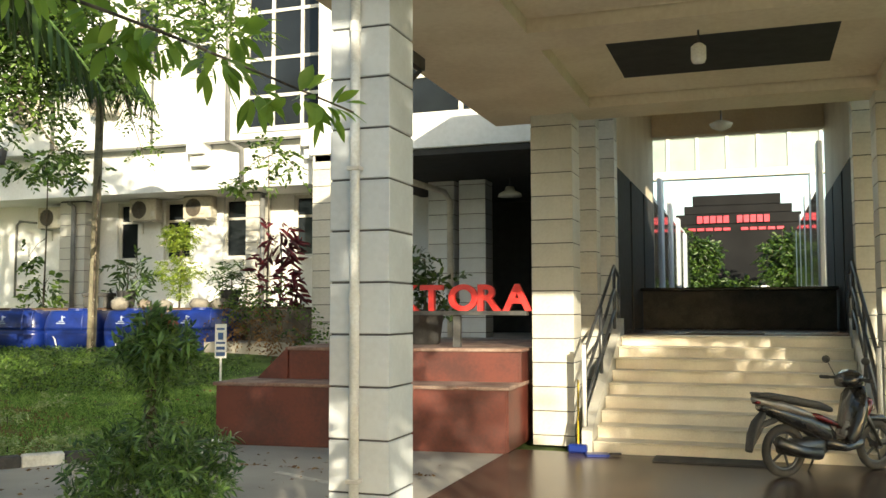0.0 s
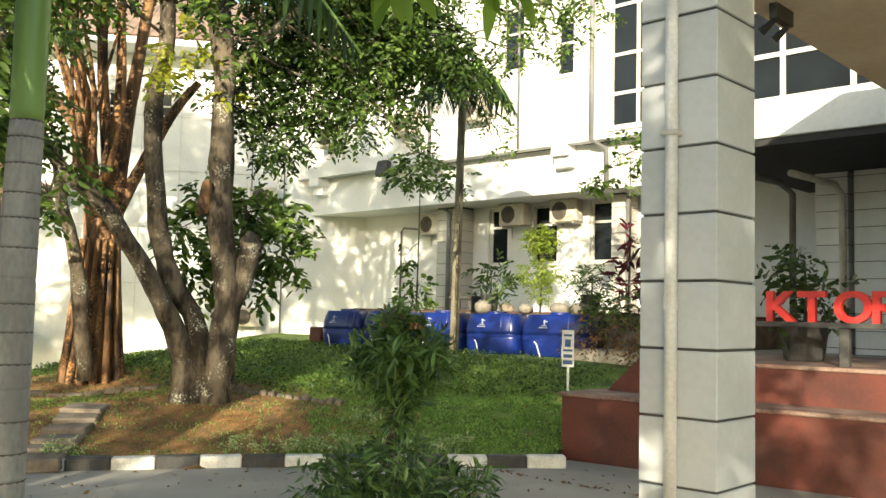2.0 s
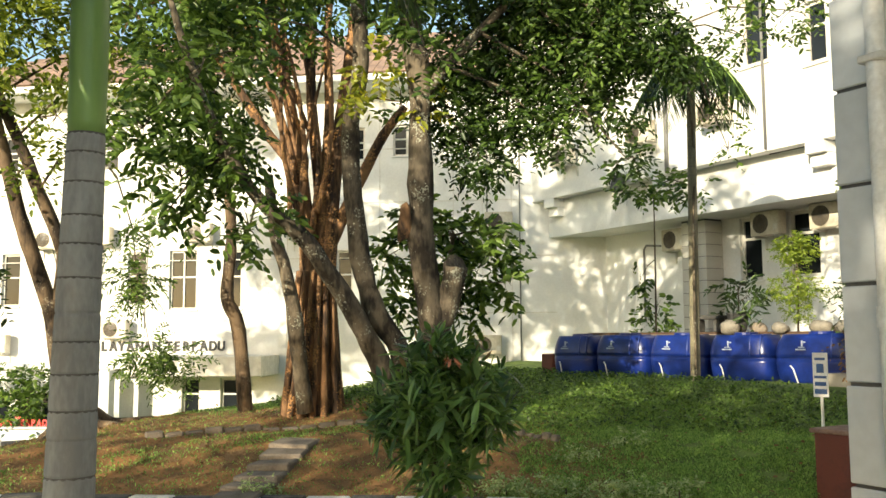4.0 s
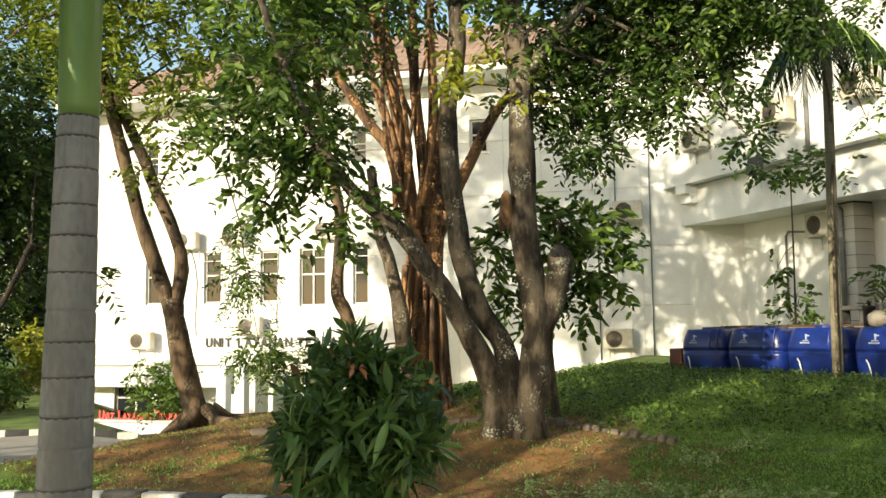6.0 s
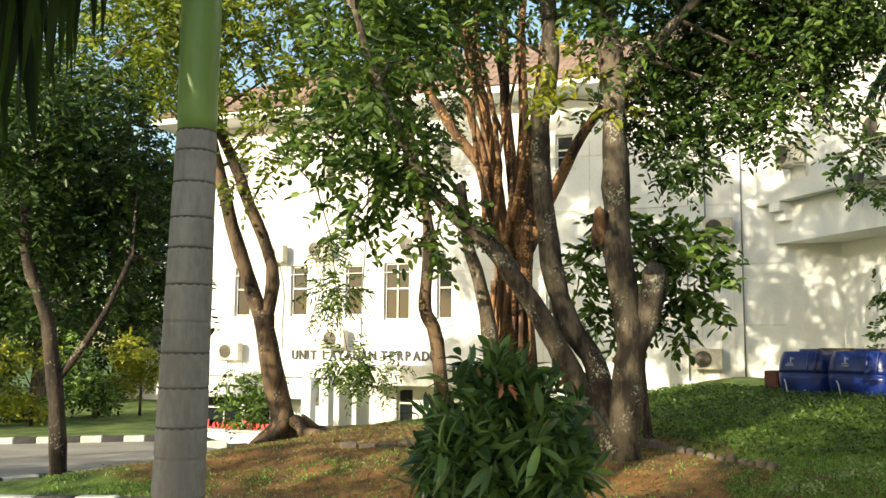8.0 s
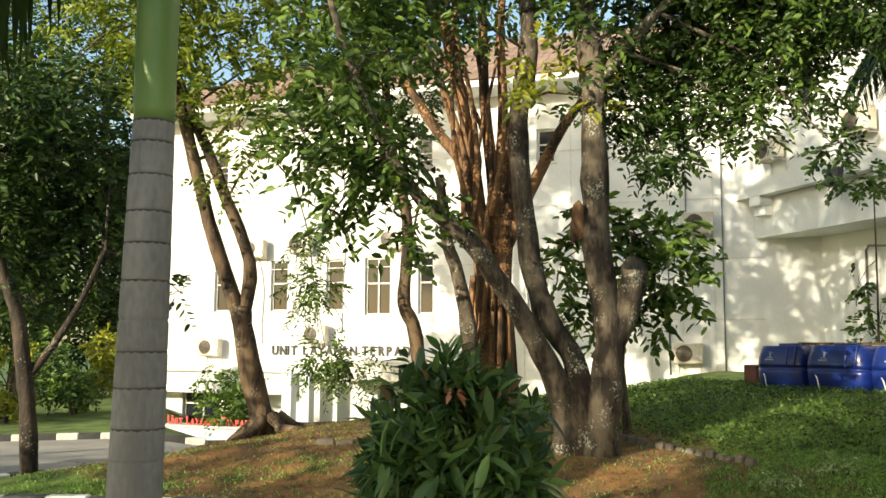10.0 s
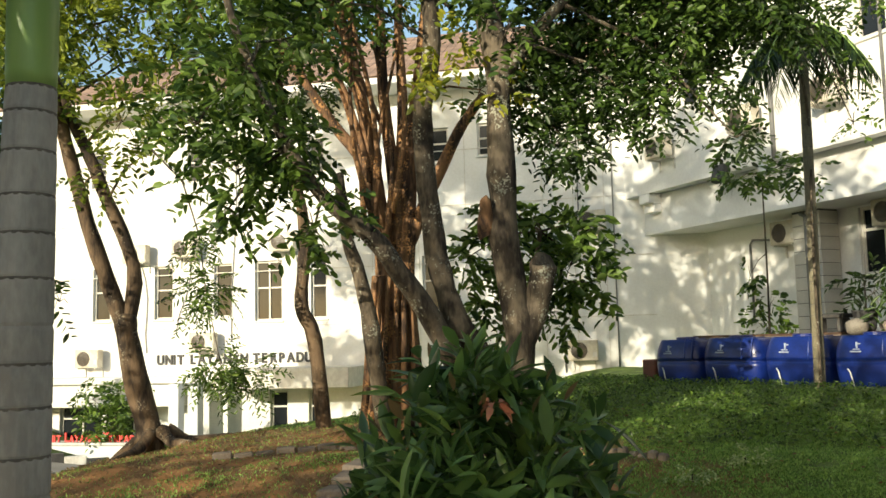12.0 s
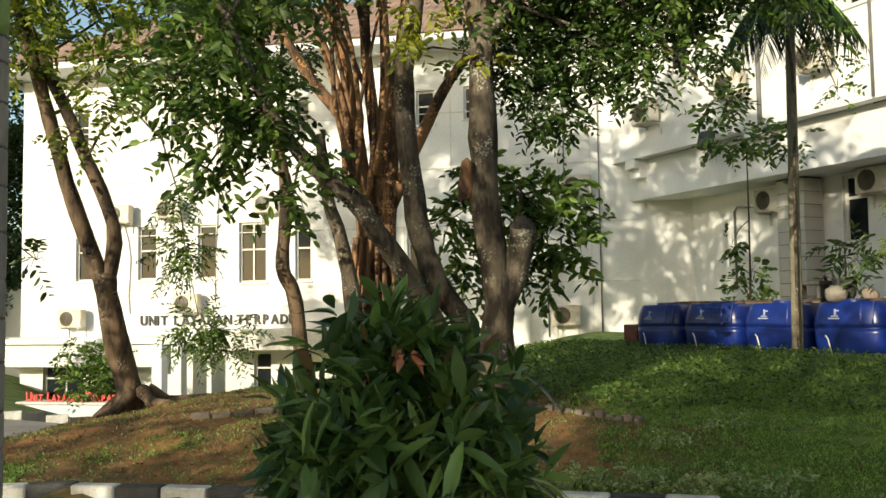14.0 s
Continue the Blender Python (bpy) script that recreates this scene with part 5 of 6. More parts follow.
for x, y, z, r in HCL:
    m = int(9 + 900 * r * r)
    d = unit(RNG.normal(size=(m, 3)))
    P.append(np.array([x, y, z]) + d * r * RNG.uniform(0.1, 1, size=(m, 1)) * [1, 1, 0.5]); D.append(d + np.array([0.4, 0.2, -0.45])); L.append(RNG.uniform(0.06, 0.105, size=m))
v, f = long_leaf_arrays(np.concatenate(P), np.concatenate(D), np.concatenate(L), 0.21, 0.15)
o = new("crown", raw_mesh("crown", v, f, M_LEAFB)); o.parent = th; o["kind"] = "stuff"
# upper crown out of view, added to shade the drive
HB2 = [(-4.6 + RNG.uniform(-2.4, 2.0), -1.4 + RNG.uniform(-2.6, 1.6), RNG.uniform(4.2, 7.2), RNG.uniform(0.5, 0.9)) for q in range(16)]
twigs(th, HB2, [(-4.9, -1.2, 3.2), (-4.6, -1.0, 5.2)], M_BARK, 0.03); crown(th, HB2, M_LEAF, 60, 0.13, n=7)
# more roadside trees behind the walker, unseen and added to block the sun
for x, y, h, r, dense in SHADE_TREES:
    t = thing("tree", "unseen tree added behind the drive to cast shade", "tree", group="roadside shade trees")
    st = [(x, y, -0.1), (x + 0.1, y, 2.0), (x, y + 0.1, h * 0.6), (x + 0.1, y, h)]
    limb(t, st, 0.2, 0.08, M_BARK, "trunk", 8)
    cl = [(x + RNG.uniform(-r, r), y + RNG.uniform(-r, r), RNG.uniform(h * 0.42, h + 0.8), RNG.uniform(0.6, 1.15)) for q in range(22)]
    twigs(t, cl, st[1:], M_BARK, 0.04); crown(t, cl, M_LEAFD, dense, 0.22, n=6, length=0.5)

# foliage high before the wing
tg = thing("climbing_vine", "small-leaved vine climbing the slender palm", "vine")
G1 = [(-10.84, 12.80, 0.9), (-10.83, 12.82, 3.0), (-10.80, 12.84, 5.0), (-9.6, 11.2, 5.9), (-8.6, 10.0, 6.2)]
limb(tg, G1, 0.025, 0.02, M_BARK, "trunk", 7)
GCL = [(-9.15, 9.23, 5.3, 0.7), (-9.19, 9.2, 4.47, 0.4), (-9.71, 10.09, 5.94, 0.7), (-8.82, 9.55, 6.14, 0.8), (-7.1, 9.68, 5.67, 0.4), (-6.81, 9.88, 5.48, 0.35), (-6.39, 10.16, 5.44, 0.3), (-6.64, 10, 6.03, 0.6), (-9.43, 11.3, 5.49, 0.4), (-9.76, 11, 5.66, 0.4), (-8.82, 11.82, 5.69, 0.4), (-9.08, 11.6, 4.69, 0.25), (-9.01, 11.66, 4.15, 0.18), (-8.32, 12.19, 5.96, 0.4)]
twigs(tg, GCL, G1[1:], M_BARK, 0.014); crown(tg, GCL, M_LEAF, 230, 0.09, n=8, length=0.3)


def frond(P0, az, length, rise, droop, n=46, leaflet=0.42, tilt=0.0):
    """Arrays of one feather frond: its leaflets, and the points of its stalk."""
    c, s = math.cos(az), math.sin(az)
    pts = []
    for k in range(n):
        t = k / (n - 1)
        pts.append((P0[0] + c * length * t, P0[1] + s * length * t, P0[2] + rise * t - droop * t * t))
    pts = np.array(pts)
    d = unit(np.gradient(pts, axis=0))
    side = unit(np.cross(d, np.array([[0, 0, 1.0]])))
    P, D, L = [], [], []
    for sg in (1, -1):
        P.append(pts[4:]); D.append(side[4:] * sg + d[4:] * 0.7 + RNG.normal(size=(n - 4, 3)) * 0.1 + np.array([0, 0, -0.45]))
        L.append(leaflet * np.sin(np.linspace(0.5, 2.9, n - 4)) * RNG.uniform(0.85, 1.1, size=n - 4))
    return np.concatenate(P), np.concatenate(D), np.concatenate(L), pts


def palm(name_label, x, y, z, trunk_top, shaft_top, r, fronds, lean=(0, 0), ring=0.13, shaft=True, taper=(1.13, 0.15, 0.0)):
    p = thing("palm_tree", name_label, "palm tree")
    zz = z
    k = 0
    while zz < trunk_top - 0.01:
        h = min(ring * random.uniform(0.85, 1.15), trunk_top - zz)
        f0, f1 = (zz - z) / (trunk_top - z), (zz + h - z) / (trunk_top - z)
        r0 = r * (taper[0] - taper[1] * f0 - taper[2] * f0 * f0)
        bm = bmesh.new(); tube(bm, [(x + lean[0] * f0, y + lean[1] * f0, zz), (x + lean[0] * f0, y + lean[1] * f0, zz + 0.012), (x + lean[0] * f1, y + lean[1] * f1, zz + h - 0.012), (x + lean[0] * f1, y + lean[1] * f1, zz + h)], [r0 * 0.955, r0 * 1.005, r0 * 0.99, r0 * 0.955], 24 if r > 0.074 else 12)
        o = part("trunk_ring", bm, M_PALM if r > 0.074 else M_PALM2, p, smooth=False)
        if k % 2 == 0 or random.random() < 0.5:
            bm = bmesh.new(); c0, c1 = x + lean[0] * f1, y + lean[1] * f1
            tube(bm, [(c0, c1, zz + h - 0.006), (c0, c1, zz + h + 0.004)], [r0 * 0.975, r0 * 0.975], 16); part("ring_scar", bm, M_SCAR, p)
        k += 1
        zz += h
    tx, ty = x + lean[0], y + lean[1]
    if shaft:
        bm = bmesh.new(); tube(bm, [(tx, ty, trunk_top), (tx, ty, trunk_top + 0.05), (tx, ty, (trunk_top + shaft_top) / 2), (tx, ty, shaft_top)], [r * 0.97, r * 1.02, r * 1.04, r * 0.55], 24 if r > 0.074 else 12); part("crownshaft", bm, M_SHAFT if r > 0.074 else M_PALM, p, "smooth green crownshaft", smooth=True)
    for az, length, rise, droop, leaflet in fronds:
        P, D, L, pts = frond((tx, ty, shaft_top - 0.08), radians(az), length, rise, droop, leaflet=leaflet)
        v, f = long_leaf_arrays(P, D, L, 0.045, 0.55, 0.01)
        o = new("frond", raw_mesh("frond", v, f, M_LEAFD)); o.parent = p
        bm = bmesh.new(); tube(bm, [tuple(q) for q in pts[::5]], [0.022 * (1 - 0.85 * i / len(pts[::5])) for i in range(len(pts[::5]))], 6)
        q = part("stalk", bm, M_SHAFT, o)
    return p


palm("tall palm with a ringed grey trunk and smooth green crownshaft", -4.6, 2.83, -0.05, 2.515, 3.75, 0.077, [(24, 1.75, 0.60, 1.55, 0.45), (110, 1.5, 1.5, 0.8, 0.4), (165, 1.5, 1.5, 0.8, 0.4), (205, 1.5, 1.3, 1.0, 0.45), (240, 1.75, 0.5, 2.4, 0.6), (258, 1.45, 0.4, 2.4, 0.6), (272, 1.75, 0.45, 2.6, 0.6), (290, 1.7, 0.6, 1.9, 0.5), (330, 1.6, 1.5, 0.8, 0.45)], lean=(0.01, 0.035), taper=(1.44, 0.22, 0.22))
palm("slender young palm with a ringed trunk behind the lawn", -10.95, 12.9, 0.9, 5.6, 6.15, 0.07, [(a, 1.0, 0.45, 1.35, 0.42) for a in range(10, 360, 30)], lean=(0.03, 0.06), ring=0.16)

# clipped standard shrub by the drive
sb = thing("shrub", "clipped two-tier shrub with glossy dark leaves and reddish shoots", "shrub")
bx, by = -2.54, 3.415
for k in range(3):
    limb(sb, [(bx + 0.03 * k - 0.03, by, -0.05), (bx + 0.02 * k, by + 0.02, 0.7), (bx - 0.02 * k, by - 0.01, 1.2), (bx + 0.03 * k - 0.03, by + 0.02 * k, 1.5)], 0.018, 0.008, M_BARK, "stem", 6)
SCL = [(bx, by, 1.515, 0.185), (bx - 0.075, by - 0.065, 1.47, 0.125), (bx + 0.075, by + 0.065, 1.47, 0.125), (bx - 0.065, by + 0.075, 1.46, 0.125), (bx + 0.065, by - 0.075, 1.46, 0.125), (bx, by, 1.60, 0.10), (bx + 0.01, by, 1.37, 0.13), (bx + 0.02, by - 0.02, 1.25, 0.05),
       (bx, by, 1.05, 0.20), (bx + 0.2, by - 0.12, 0.99, 0.18), (bx - 0.2, by + 0.12, 0.99, 0.18), (bx - 0.14, by - 0.19, 0.99, 0.18), (bx + 0.14, by + 0.19, 0.99, 0.18), (bx + 0.22, by + 0.08, 0.86, 0.2), (bx - 0.22, by - 0.08, 0.86, 0.2), (bx, by, 0.78, 0.33), (bx, by, 0.45, 0.28)]
P, D, L = [], [], []
for k, (x, y, z, r) in enumerate(SCL):
    # leaves stand in whorls round the tip of each shoot
    m = int((2100 if k < 8 else 1800) * r * r) + 3
    d = unit(RNG.normal(size=(m, 3)) + np.array([0, 0, 0.12]))
    tip = np.array([x, y, z]) + d * r * RNG.uniform(0.25, 0.9, size=(m, 1)) ** 0.6
    for q in range(9):
        e = unit(RNG.normal(size=(m, 3)))
        e = unit(e - d * (e * d).sum(1, keepdims=True))
        P.append(tip + e * 0.004 - d * 0.006 * q); D.append(d * RNG.uniform(0.15, 0.9, size=(m, 1)) + e + np.array([0, 0, 0.22])); L.append(RNG.uniform(0.032, 0.076, size=m) * (1.0 if k < 8 else 0.9))
v, f = long_leaf_arrays(np.concatenate(P), np.concatenate(D), np.concatenate(L), 0.12, 0.16, 0.05)
o = new("crown", raw_mesh("crown", v, f, M_SHRUB)); o.parent = sb; o["kind"] = "stuff"
crumple = unit(RNG.normal(size=(9, 3)) * [1, 1, 0.5])
v, f = long_leaf_arrays(np.array([bx + 0.105, by - 0.03, 1.60]) + crumple * 0.008, crumple, RNG.uniform(0.012, 0.02, size=9), 0.3, 0.5, 0.2)
o = new("withered_leaf", raw_mesh("withered_leaf", v, f, leaf_material("withered_peach_leaf", (0.62, 0.27, 0.17), (0.36, 0.13, 0.07), 0.7, 0.2))); o.parent = sb; tagged(o, "withered peach-brown leaves")
d = unit(RNG.normal(size=(16, 3)) * [1, 1, 0.3] + [0, 0, 0.9])
v, f = long_leaf_arrays(np.array([bx, by, 1.50]) + d * 0.15, d + [0, 0, 0.5], RNG.uniform(0.02, 0.042, size=16), 0.17, 0.1)
o = new("new_growth", raw_mesh("new_growth", v, f, leaf_material("coppery_leaf", (0.19, 0.10, 0.045), (0.10, 0.09, 0.03)))); o.parent = sb; tagged(o, "coppery young leaves", kind="stuff")

# raised bed behind the tanks, with its plants
bed = thing("raised_bed", "overgrown raised bed with a brown stone face", "planter", kind="structure")
bm = bmesh.new(); prism(bm, [(-14.9, 13.9), (-9.3, 14.75), (-7.3, 13.4), (-7.3, 18.6), (-17.0, 18.6)], 0.6, 1.66); part("body", bm, M_STONE, bed)
bm = bmesh.new(); prism(bm, [(-14.85, 13.95), (-9.3, 14.8), (-7.35, 13.5), (-7.35, 18.6), (-17.0, 18.6)], 1.66, 1.70); part("soil", bm, M_SOIL, bed)


M_LEAFT = leaf_material("lime_leaf", (0.34, 0.42, 0.05), (0.12, 0.20, 0.03), trans=0.35)


def plant(name, label, cat, base, clumps, mat_, leaf, per=300, stem=0.02, n=7, length=0.3, pot=0.0, ratio=0.24, droop=0.3):
    t = thing(name, label, cat)
    top = max(c[2] for c in clumps)
    b = Vector(base)
    if pot:
        bm = bmesh.new(); tube(bm, [b, b + Vector((0, 0, 0.04)), b + Vector((0, 0, pot)), b + Vector((0, 0, pot + 0.03))], [pot * 0.42, pot * 0.5, pot * 0.62, pot * 0.66], 16); part("pot", bm, M_BLACK, t, "dark plant pot", smooth=True)
        b = b + Vector((0, 0, pot * 0.8))
    st = [tuple(b), (b.x + 0.03, b.y, b.z + (top - b.z) * 0.5), (b.x, b.y + 0.03, top)]
    limb(t, st, stem, stem * 0.5, M_BARK, "stem", 6)
    twigs(t, clumps, st, M_BARK, stem * 0.4)
    crown(t, clumps, mat_, per, leaf, n=n, length=length, ratio=ratio, droop=droop)


plant("shrub", "slim umbrella-leaved sapling in the raised bed", "shrub", (-13.6, 14.6, 1.68), [(-14.3, 14.6, 4.5, 0.3), (-13.75, 14.6, 4.55, 0.35), (-13.1, 14.6, 4.45, 0.33), (-12.55, 14.6, 4.4, 0.27), (-14.0, 14.6, 2.75, 0.22), (-13.55, 14.6, 2.2, 0.25), (-13.7, 14.6, 1.88, 0.4)], M_LEAF, 0.15, 150)
plant("shrub", "slim leafy sapling before a pale pilaster", "shrub", (-8.6, 14.8, 1.68), [(-8.5, 14.8, 4.55, 0.35), (-9.0, 14.9, 4.2, 0.3), (-8.1, 14.7, 4.3, 0.3), (-9.4, 15.0, 4.1, 0.25)], M_LEAF, 0.14, 130)
TX = -10.58
plant("shrub", "clipped yellow-green topiary shrub in the raised bed", "shrub", (TX, 14.9, 1.68), [(TX, 14.9, 3.12, 0.28), (TX - 0.13, 14.9, 3.08, 0.26), (TX + 0.13, 14.9, 3.08, 0.26), (TX, 14.9, 2.72, 0.16), (TX - 0.25, 14.9, 2.42, 0.26), (TX + 0.22, 14.9, 2.4, 0.26), (TX, 14.9, 2.1, 0.24)], M_LEAFT, 0.06, 1300, n=6, length=0.12)
plant("shrub", "red-leaved cordyline in the raised bed", "shrub", (-8.1, 14.4, 1.68), [(-8.1, 14.4, 3.0, 0.25), (-8.1, 14.4, 2.7, 0.32), (-8.15, 14.4, 2.35, 0.35), (-8.0, 14.4, 2.05, 0.3)], M_LEAFR, 0.32, 130, n=4, length=0.2, ratio=0.11)
plant("potted_plant", "small palm in a dark pot on the raised bed", "plant", (-11.58, 14.6, 1.70), [(-11.58, 14.6, 2.42, 0.32), (-11.4, 14.6, 2.28, 0.26)], M_LEAFD, 0.2, 160, pot=0.3, n=7, length=0.4, ratio=0.12)
plant("potted_plant", "feathery fern in a dark pot on the raised bed", "plant", (-9.44, 14.9, 1.70), [(-9.44, 14.9, 2.3, 0.35), (-9.26, 14.9, 2.15, 0.3)], M_LEAFD, 0.12, 200, pot=0.3, n=9, length=0.4, ratio=0.12)
plant("potted_plant", "leafy plant in a round black pot on the red planter", "plant", (-4.35, 11.75, 1.17), [(-4.4, 11.7, 2.35, 0.22), (-4.5, 11.7, 2.15, 0.25), (-4.2, 11.75, 2.0, 0.25), (-4.35, 11.75, 1.8, 0.25)], M_LEAFD, 0.13, 300, pot=0.45, n=6)
for x, y, a, b, c in ((-11.5, 14.3, 0.19, 0.14, 0.13), (-10.0, 14.72, 0.2, 0.15, 0.12), (-10.62, 14.5, 0.14, 0.12, 0.1), (-9.55, 14.75, 0.2, 0.14, 0.12)):
    bm = bmesh.new(); bmesh.ops.create_icosphere(bm, subdivisions=3, radius=1.0)
    for q in bm.verts:
        q.co = Vector((q.co.x * a, q.co.y * b, q.co.z * c)) * (1 + 0.16 * noise.noise(q.co * 1.7 + Vector((x, y, 0))))
    solid("garden_stone", bm, M_ROCK, "rounded tan garden stone in the raised bed", "stone", "", "garden stones", pose(x, y, 1.70 + c * 0.55), smooth=True)
plant("shrub", "dry brown creeper on the face of the raised bed", "shrub", (-8.0, 13.2, 1.05), [(-8.0, 13.3, 1.4, 0.35), (-8.7, 13.6, 1.4, 0.35), (-7.5, 13.1, 1.4, 0.3), (-9.0, 14.0, 1.3, 0.3), (-7.2, 12.9, 1.2, 0.3)], M_DRY, 0.07, 260)
plant("shrub", "low green planting along the raised bed", "shrub", (-8.2, 13.6, 1.68), [(-8.2, 13.7, 1.75, 0.3), (-7.6, 13.5, 1.75, 0.3), (-8.9, 14.3, 1.75, 0.3), (-9.4, 14.8, 1.72, 0.25), (-6.9, 13.2, 1.35, 0.3)], M_LEAF, 0.09, 300)
for x, y, r in ((-9.75, 14.95, 0.13), (-11.2, 14.7, 0.13), (-10.9, 14.9, 0.12)):
    bm = bmesh.new(); bmesh.ops.create_icosphere(bm, subdivisions=3, radius=r)
    for v in bm.verts:
        v.co = Vector((v.co.x * 1.3, v.co.y, v.co.z * 0.75)) + Vector(noise.noise_vector(v.co * 3 + Vector((x, y, 0)))) * r * 0.35
    solid("rock", bm, M_STONE, "rounded pale garden rock on the raised bed", "rock", m=pose(x, y, 1.70 + r * 0.4), smooth=True)
M_LEAFP = leaf_material("pale_variegated_leaf", (0.48, 0.56, 0.28), (0.14, 0.24, 0.06), 0.5, 0.3)
rng = random.Random(5)
sb_ = thing("stone_bench", "small dark stone bench on the raised bed", "bench", pose(-12.1, 14.45, 1.70, 0, 0, 12))
bm = bmesh.new(); rbox(bm, (-0.28, -0.16, 0.22), (0.28, 0.16, 0.29), 0.015); part("seat", bm, M_BENCH, sb_)
for x in (-0.2, 0.2):
    bm = bmesh.new(); rbox(bm, (x - 0.05, -0.12, 0.0), (x + 0.05, 0.12, 0.218), 0.01); part("leg", bm, M_BENCH, sb_)
for k, (x, y) in enumerate(((-7.69, 7.04), (-7.45, 7.22), (-7.31, 7.47), (-7.18, 7.95), (-6.99, 8.04), (-7.0, 8.6), (-8.74, 4.76), (-8.03, 6.51), (-7.86, 7.1), (-8.5, 8.6), (-8.55, 9.3))):
    while lawn_s(x, y) < 0.24:
        x, y = x - 0.06, y + 0.05
    z = ground_z(x, y)
    t = thing("weed_tuft", "low pale-leaved tuft at the lawn edge", "plant", group="low tufts along the kerb")
    limb(t, [(x, y, z - 0.03), (x, y, z + 0.08)], 0.012, 0.006, M_BARK, "stem", 5)
    crown(t, [(x, y, z + 0.09, 0.15), (x + 0.1, y + 0.12, z + 0.07, 0.11), (x - 0.08, y - 0.1, z + 0.06, 0.1)], M_LEAFP, 1500, 0.045, n=5, length=0.1)

# stone edgings and slab path
for pts, lab in (([(-10.83, 8.07), (-10.43, 8.26), (-10.03, 8.46), (-9.59, 8.68), (-9.19, 8.81)], "row of small edging stones across the lawn"), ([(-12.09, 4.75), (-11.95, 5.77), (-11.92, 6.06), (-11.75, 6.76), (-11.57, 7.41), (-11.9, 8.2)], "row of worn edging stones round the fig bed")):
    e = thing("stone_edging", lab, "edging")
    bm = bmesh.new(); rbox(bm, (0, -0.05, -0.12), (0.10 if "small" in lab else 0.22, 0.05, 0.08), 0.02)
    me = mesh_of("stone", bm, M_STONE)
    for x, y, a in polyline(pts, 0.125 if "small" in lab else 0.24):
        o = new("stone", me); o.parent = e
        o.matrix_basis = pose(x, y, ground_z(x, y) + rng.uniform(-0.05, 0.0), rng.uniform(-4, 4), rng.uniform(-4, 4), a + rng.uniform(-5, 5))
pt = thing("slab_path", "worn stone slabs stepping up the lawn", "path")
bm = bmesh.new(); rbox(bm, (-0.26, -0.24, -0.10), (0.26, 0.24, 0.035), 0.02); me = mesh_of("slab", bm, M_STONE)
for k in range(8):
    x, y = -10.8 + 2.05 * k / 7, 6.2 - 1.6 * k / 7
    o = new("slab", me); o.parent = pt
    o.matrix_basis = pose(x, y, ground_z(x, y) + 0.01, rng.uniform(-3, 3), rng.uniform(-3, 3), -38 + rng.uniform(-6, 6))

# grass and fallen leaves
n = 600000
gp = np.stack([RNG.uniform(-17.5, -6.1, n), RNG.uniform(1.4, 14.2, n)], 1)
gp[: n * 3 // 5] = np.stack([RNG.uniform(-11.6, -6.1, n * 3 // 5), RNG.uniform(2.0, 11.5, n * 3 // 5)], 1)
keep, zz = [], []
for x, y in gp:
    s = lawn_s(x, y)
    soil = soil_f(x, y) < 0.95 + 0.3 * noise.noise((x * 0.9, y * 0.9, 0))
    ok = s > 0.14 and RNG.random() < 0.62 + 0.9 * noise.noise((x * 3.4, y * 3.4, 9)) and not (soil and RNG.random() > (0.09 if x > -11 else 0.28)) and not (y > 12.6 and x > -15)
    keep.append(ok); zz.append(ground_z(x, y) if ok else 0)
keep = np.array(keep)
P = np.column_stack([gp[keep], np.array(zz)[keep] - 0.005])
D = RNG.normal(size=P.shape) * 0.55 + np.array([0, 0, 1.0])
v, f = leaf_arrays(P, D, RNG.uniform(0.025, 0.065, len(P)), 0.13, 0.3, 0.0)
tagged(new("grass", raw_mesh("grass", v, f, M_GRASS)), "short uneven lawn grass", "grass", "", "stuff")
# dry thatch on the bare soil, and leafy ground cover on the upper lawn
def scatter(name, label, n, test, size, mat_, ratio, lift, up):
    q = np.stack([RNG.uniform(-17.5, -7.2, n), RNG.uniform(1.4, 13.2, n)], 1)
    q = np.array([(x, y, ground_z(x, y) + RNG.uniform(0, lift)) for x, y in q if lawn_s(x, y) > 0.15 and test(x, y)])
    v, f = leaf_arrays(q, RNG.normal(size=q.shape) * [1, 1, 0.35] + np.array([0, 0, up]), RNG.uniform(size * 0.6, size * 1.3, len(q)), ratio, 0.1, 0.06)
    tagged(new(name, raw_mesh(name, v, f, mat_)), label, "plants", "", "stuff")


scatter("dry_grass", "dry brown thatch and litter on bare soil", 60000, lambda x, y: soil_f(x, y) < 1.1 + 0.35 * noise.noise((x, y, 3)), 0.05, leaf_material("dry_blade", (0.33, 0.20, 0.09), (0.16, 0.11, 0.045), 0.8, 0.1), 0.09, 0.01, 0.35)
scatter("ground_cover", "low leafy ground cover on the upper lawn", 60000, lambda x, y: kerb_s(x, y) > 2.75 + 0.25 * noise.noise((x, y, 7)) and x < -7.6 and 7.6 < y < 12.9 and math.hypot(x + 10.3, y - 7.6) > 0.9, 0.065, M_LEAF, 0.24, 0.09, 0.5)
n = 1500
P = np.stack([RNG.uniform(-16, -3, n), RNG.uniform(1.5, 12, n), np.zeros(n)], 1)
for k in range(n):
    s = lawn_s(P[k, 0], P[k, 1])
    P[k, 2] = (ground_z(P[k, 0], P[k, 1]) + 0.03) if s > 0.15 else max(road_z(P[k, 0], P[k, 1]) + 0.008, 0.008 if P[k, 0] > -12 else -9)
    if P[k, 0] > -6.5 and P[k, 1] > 9.4: P[k, 2] = 0.012; P[k, 1] = 8.5
D = RNG.normal(size=(n, 3)) * [1, 1, 0.08]
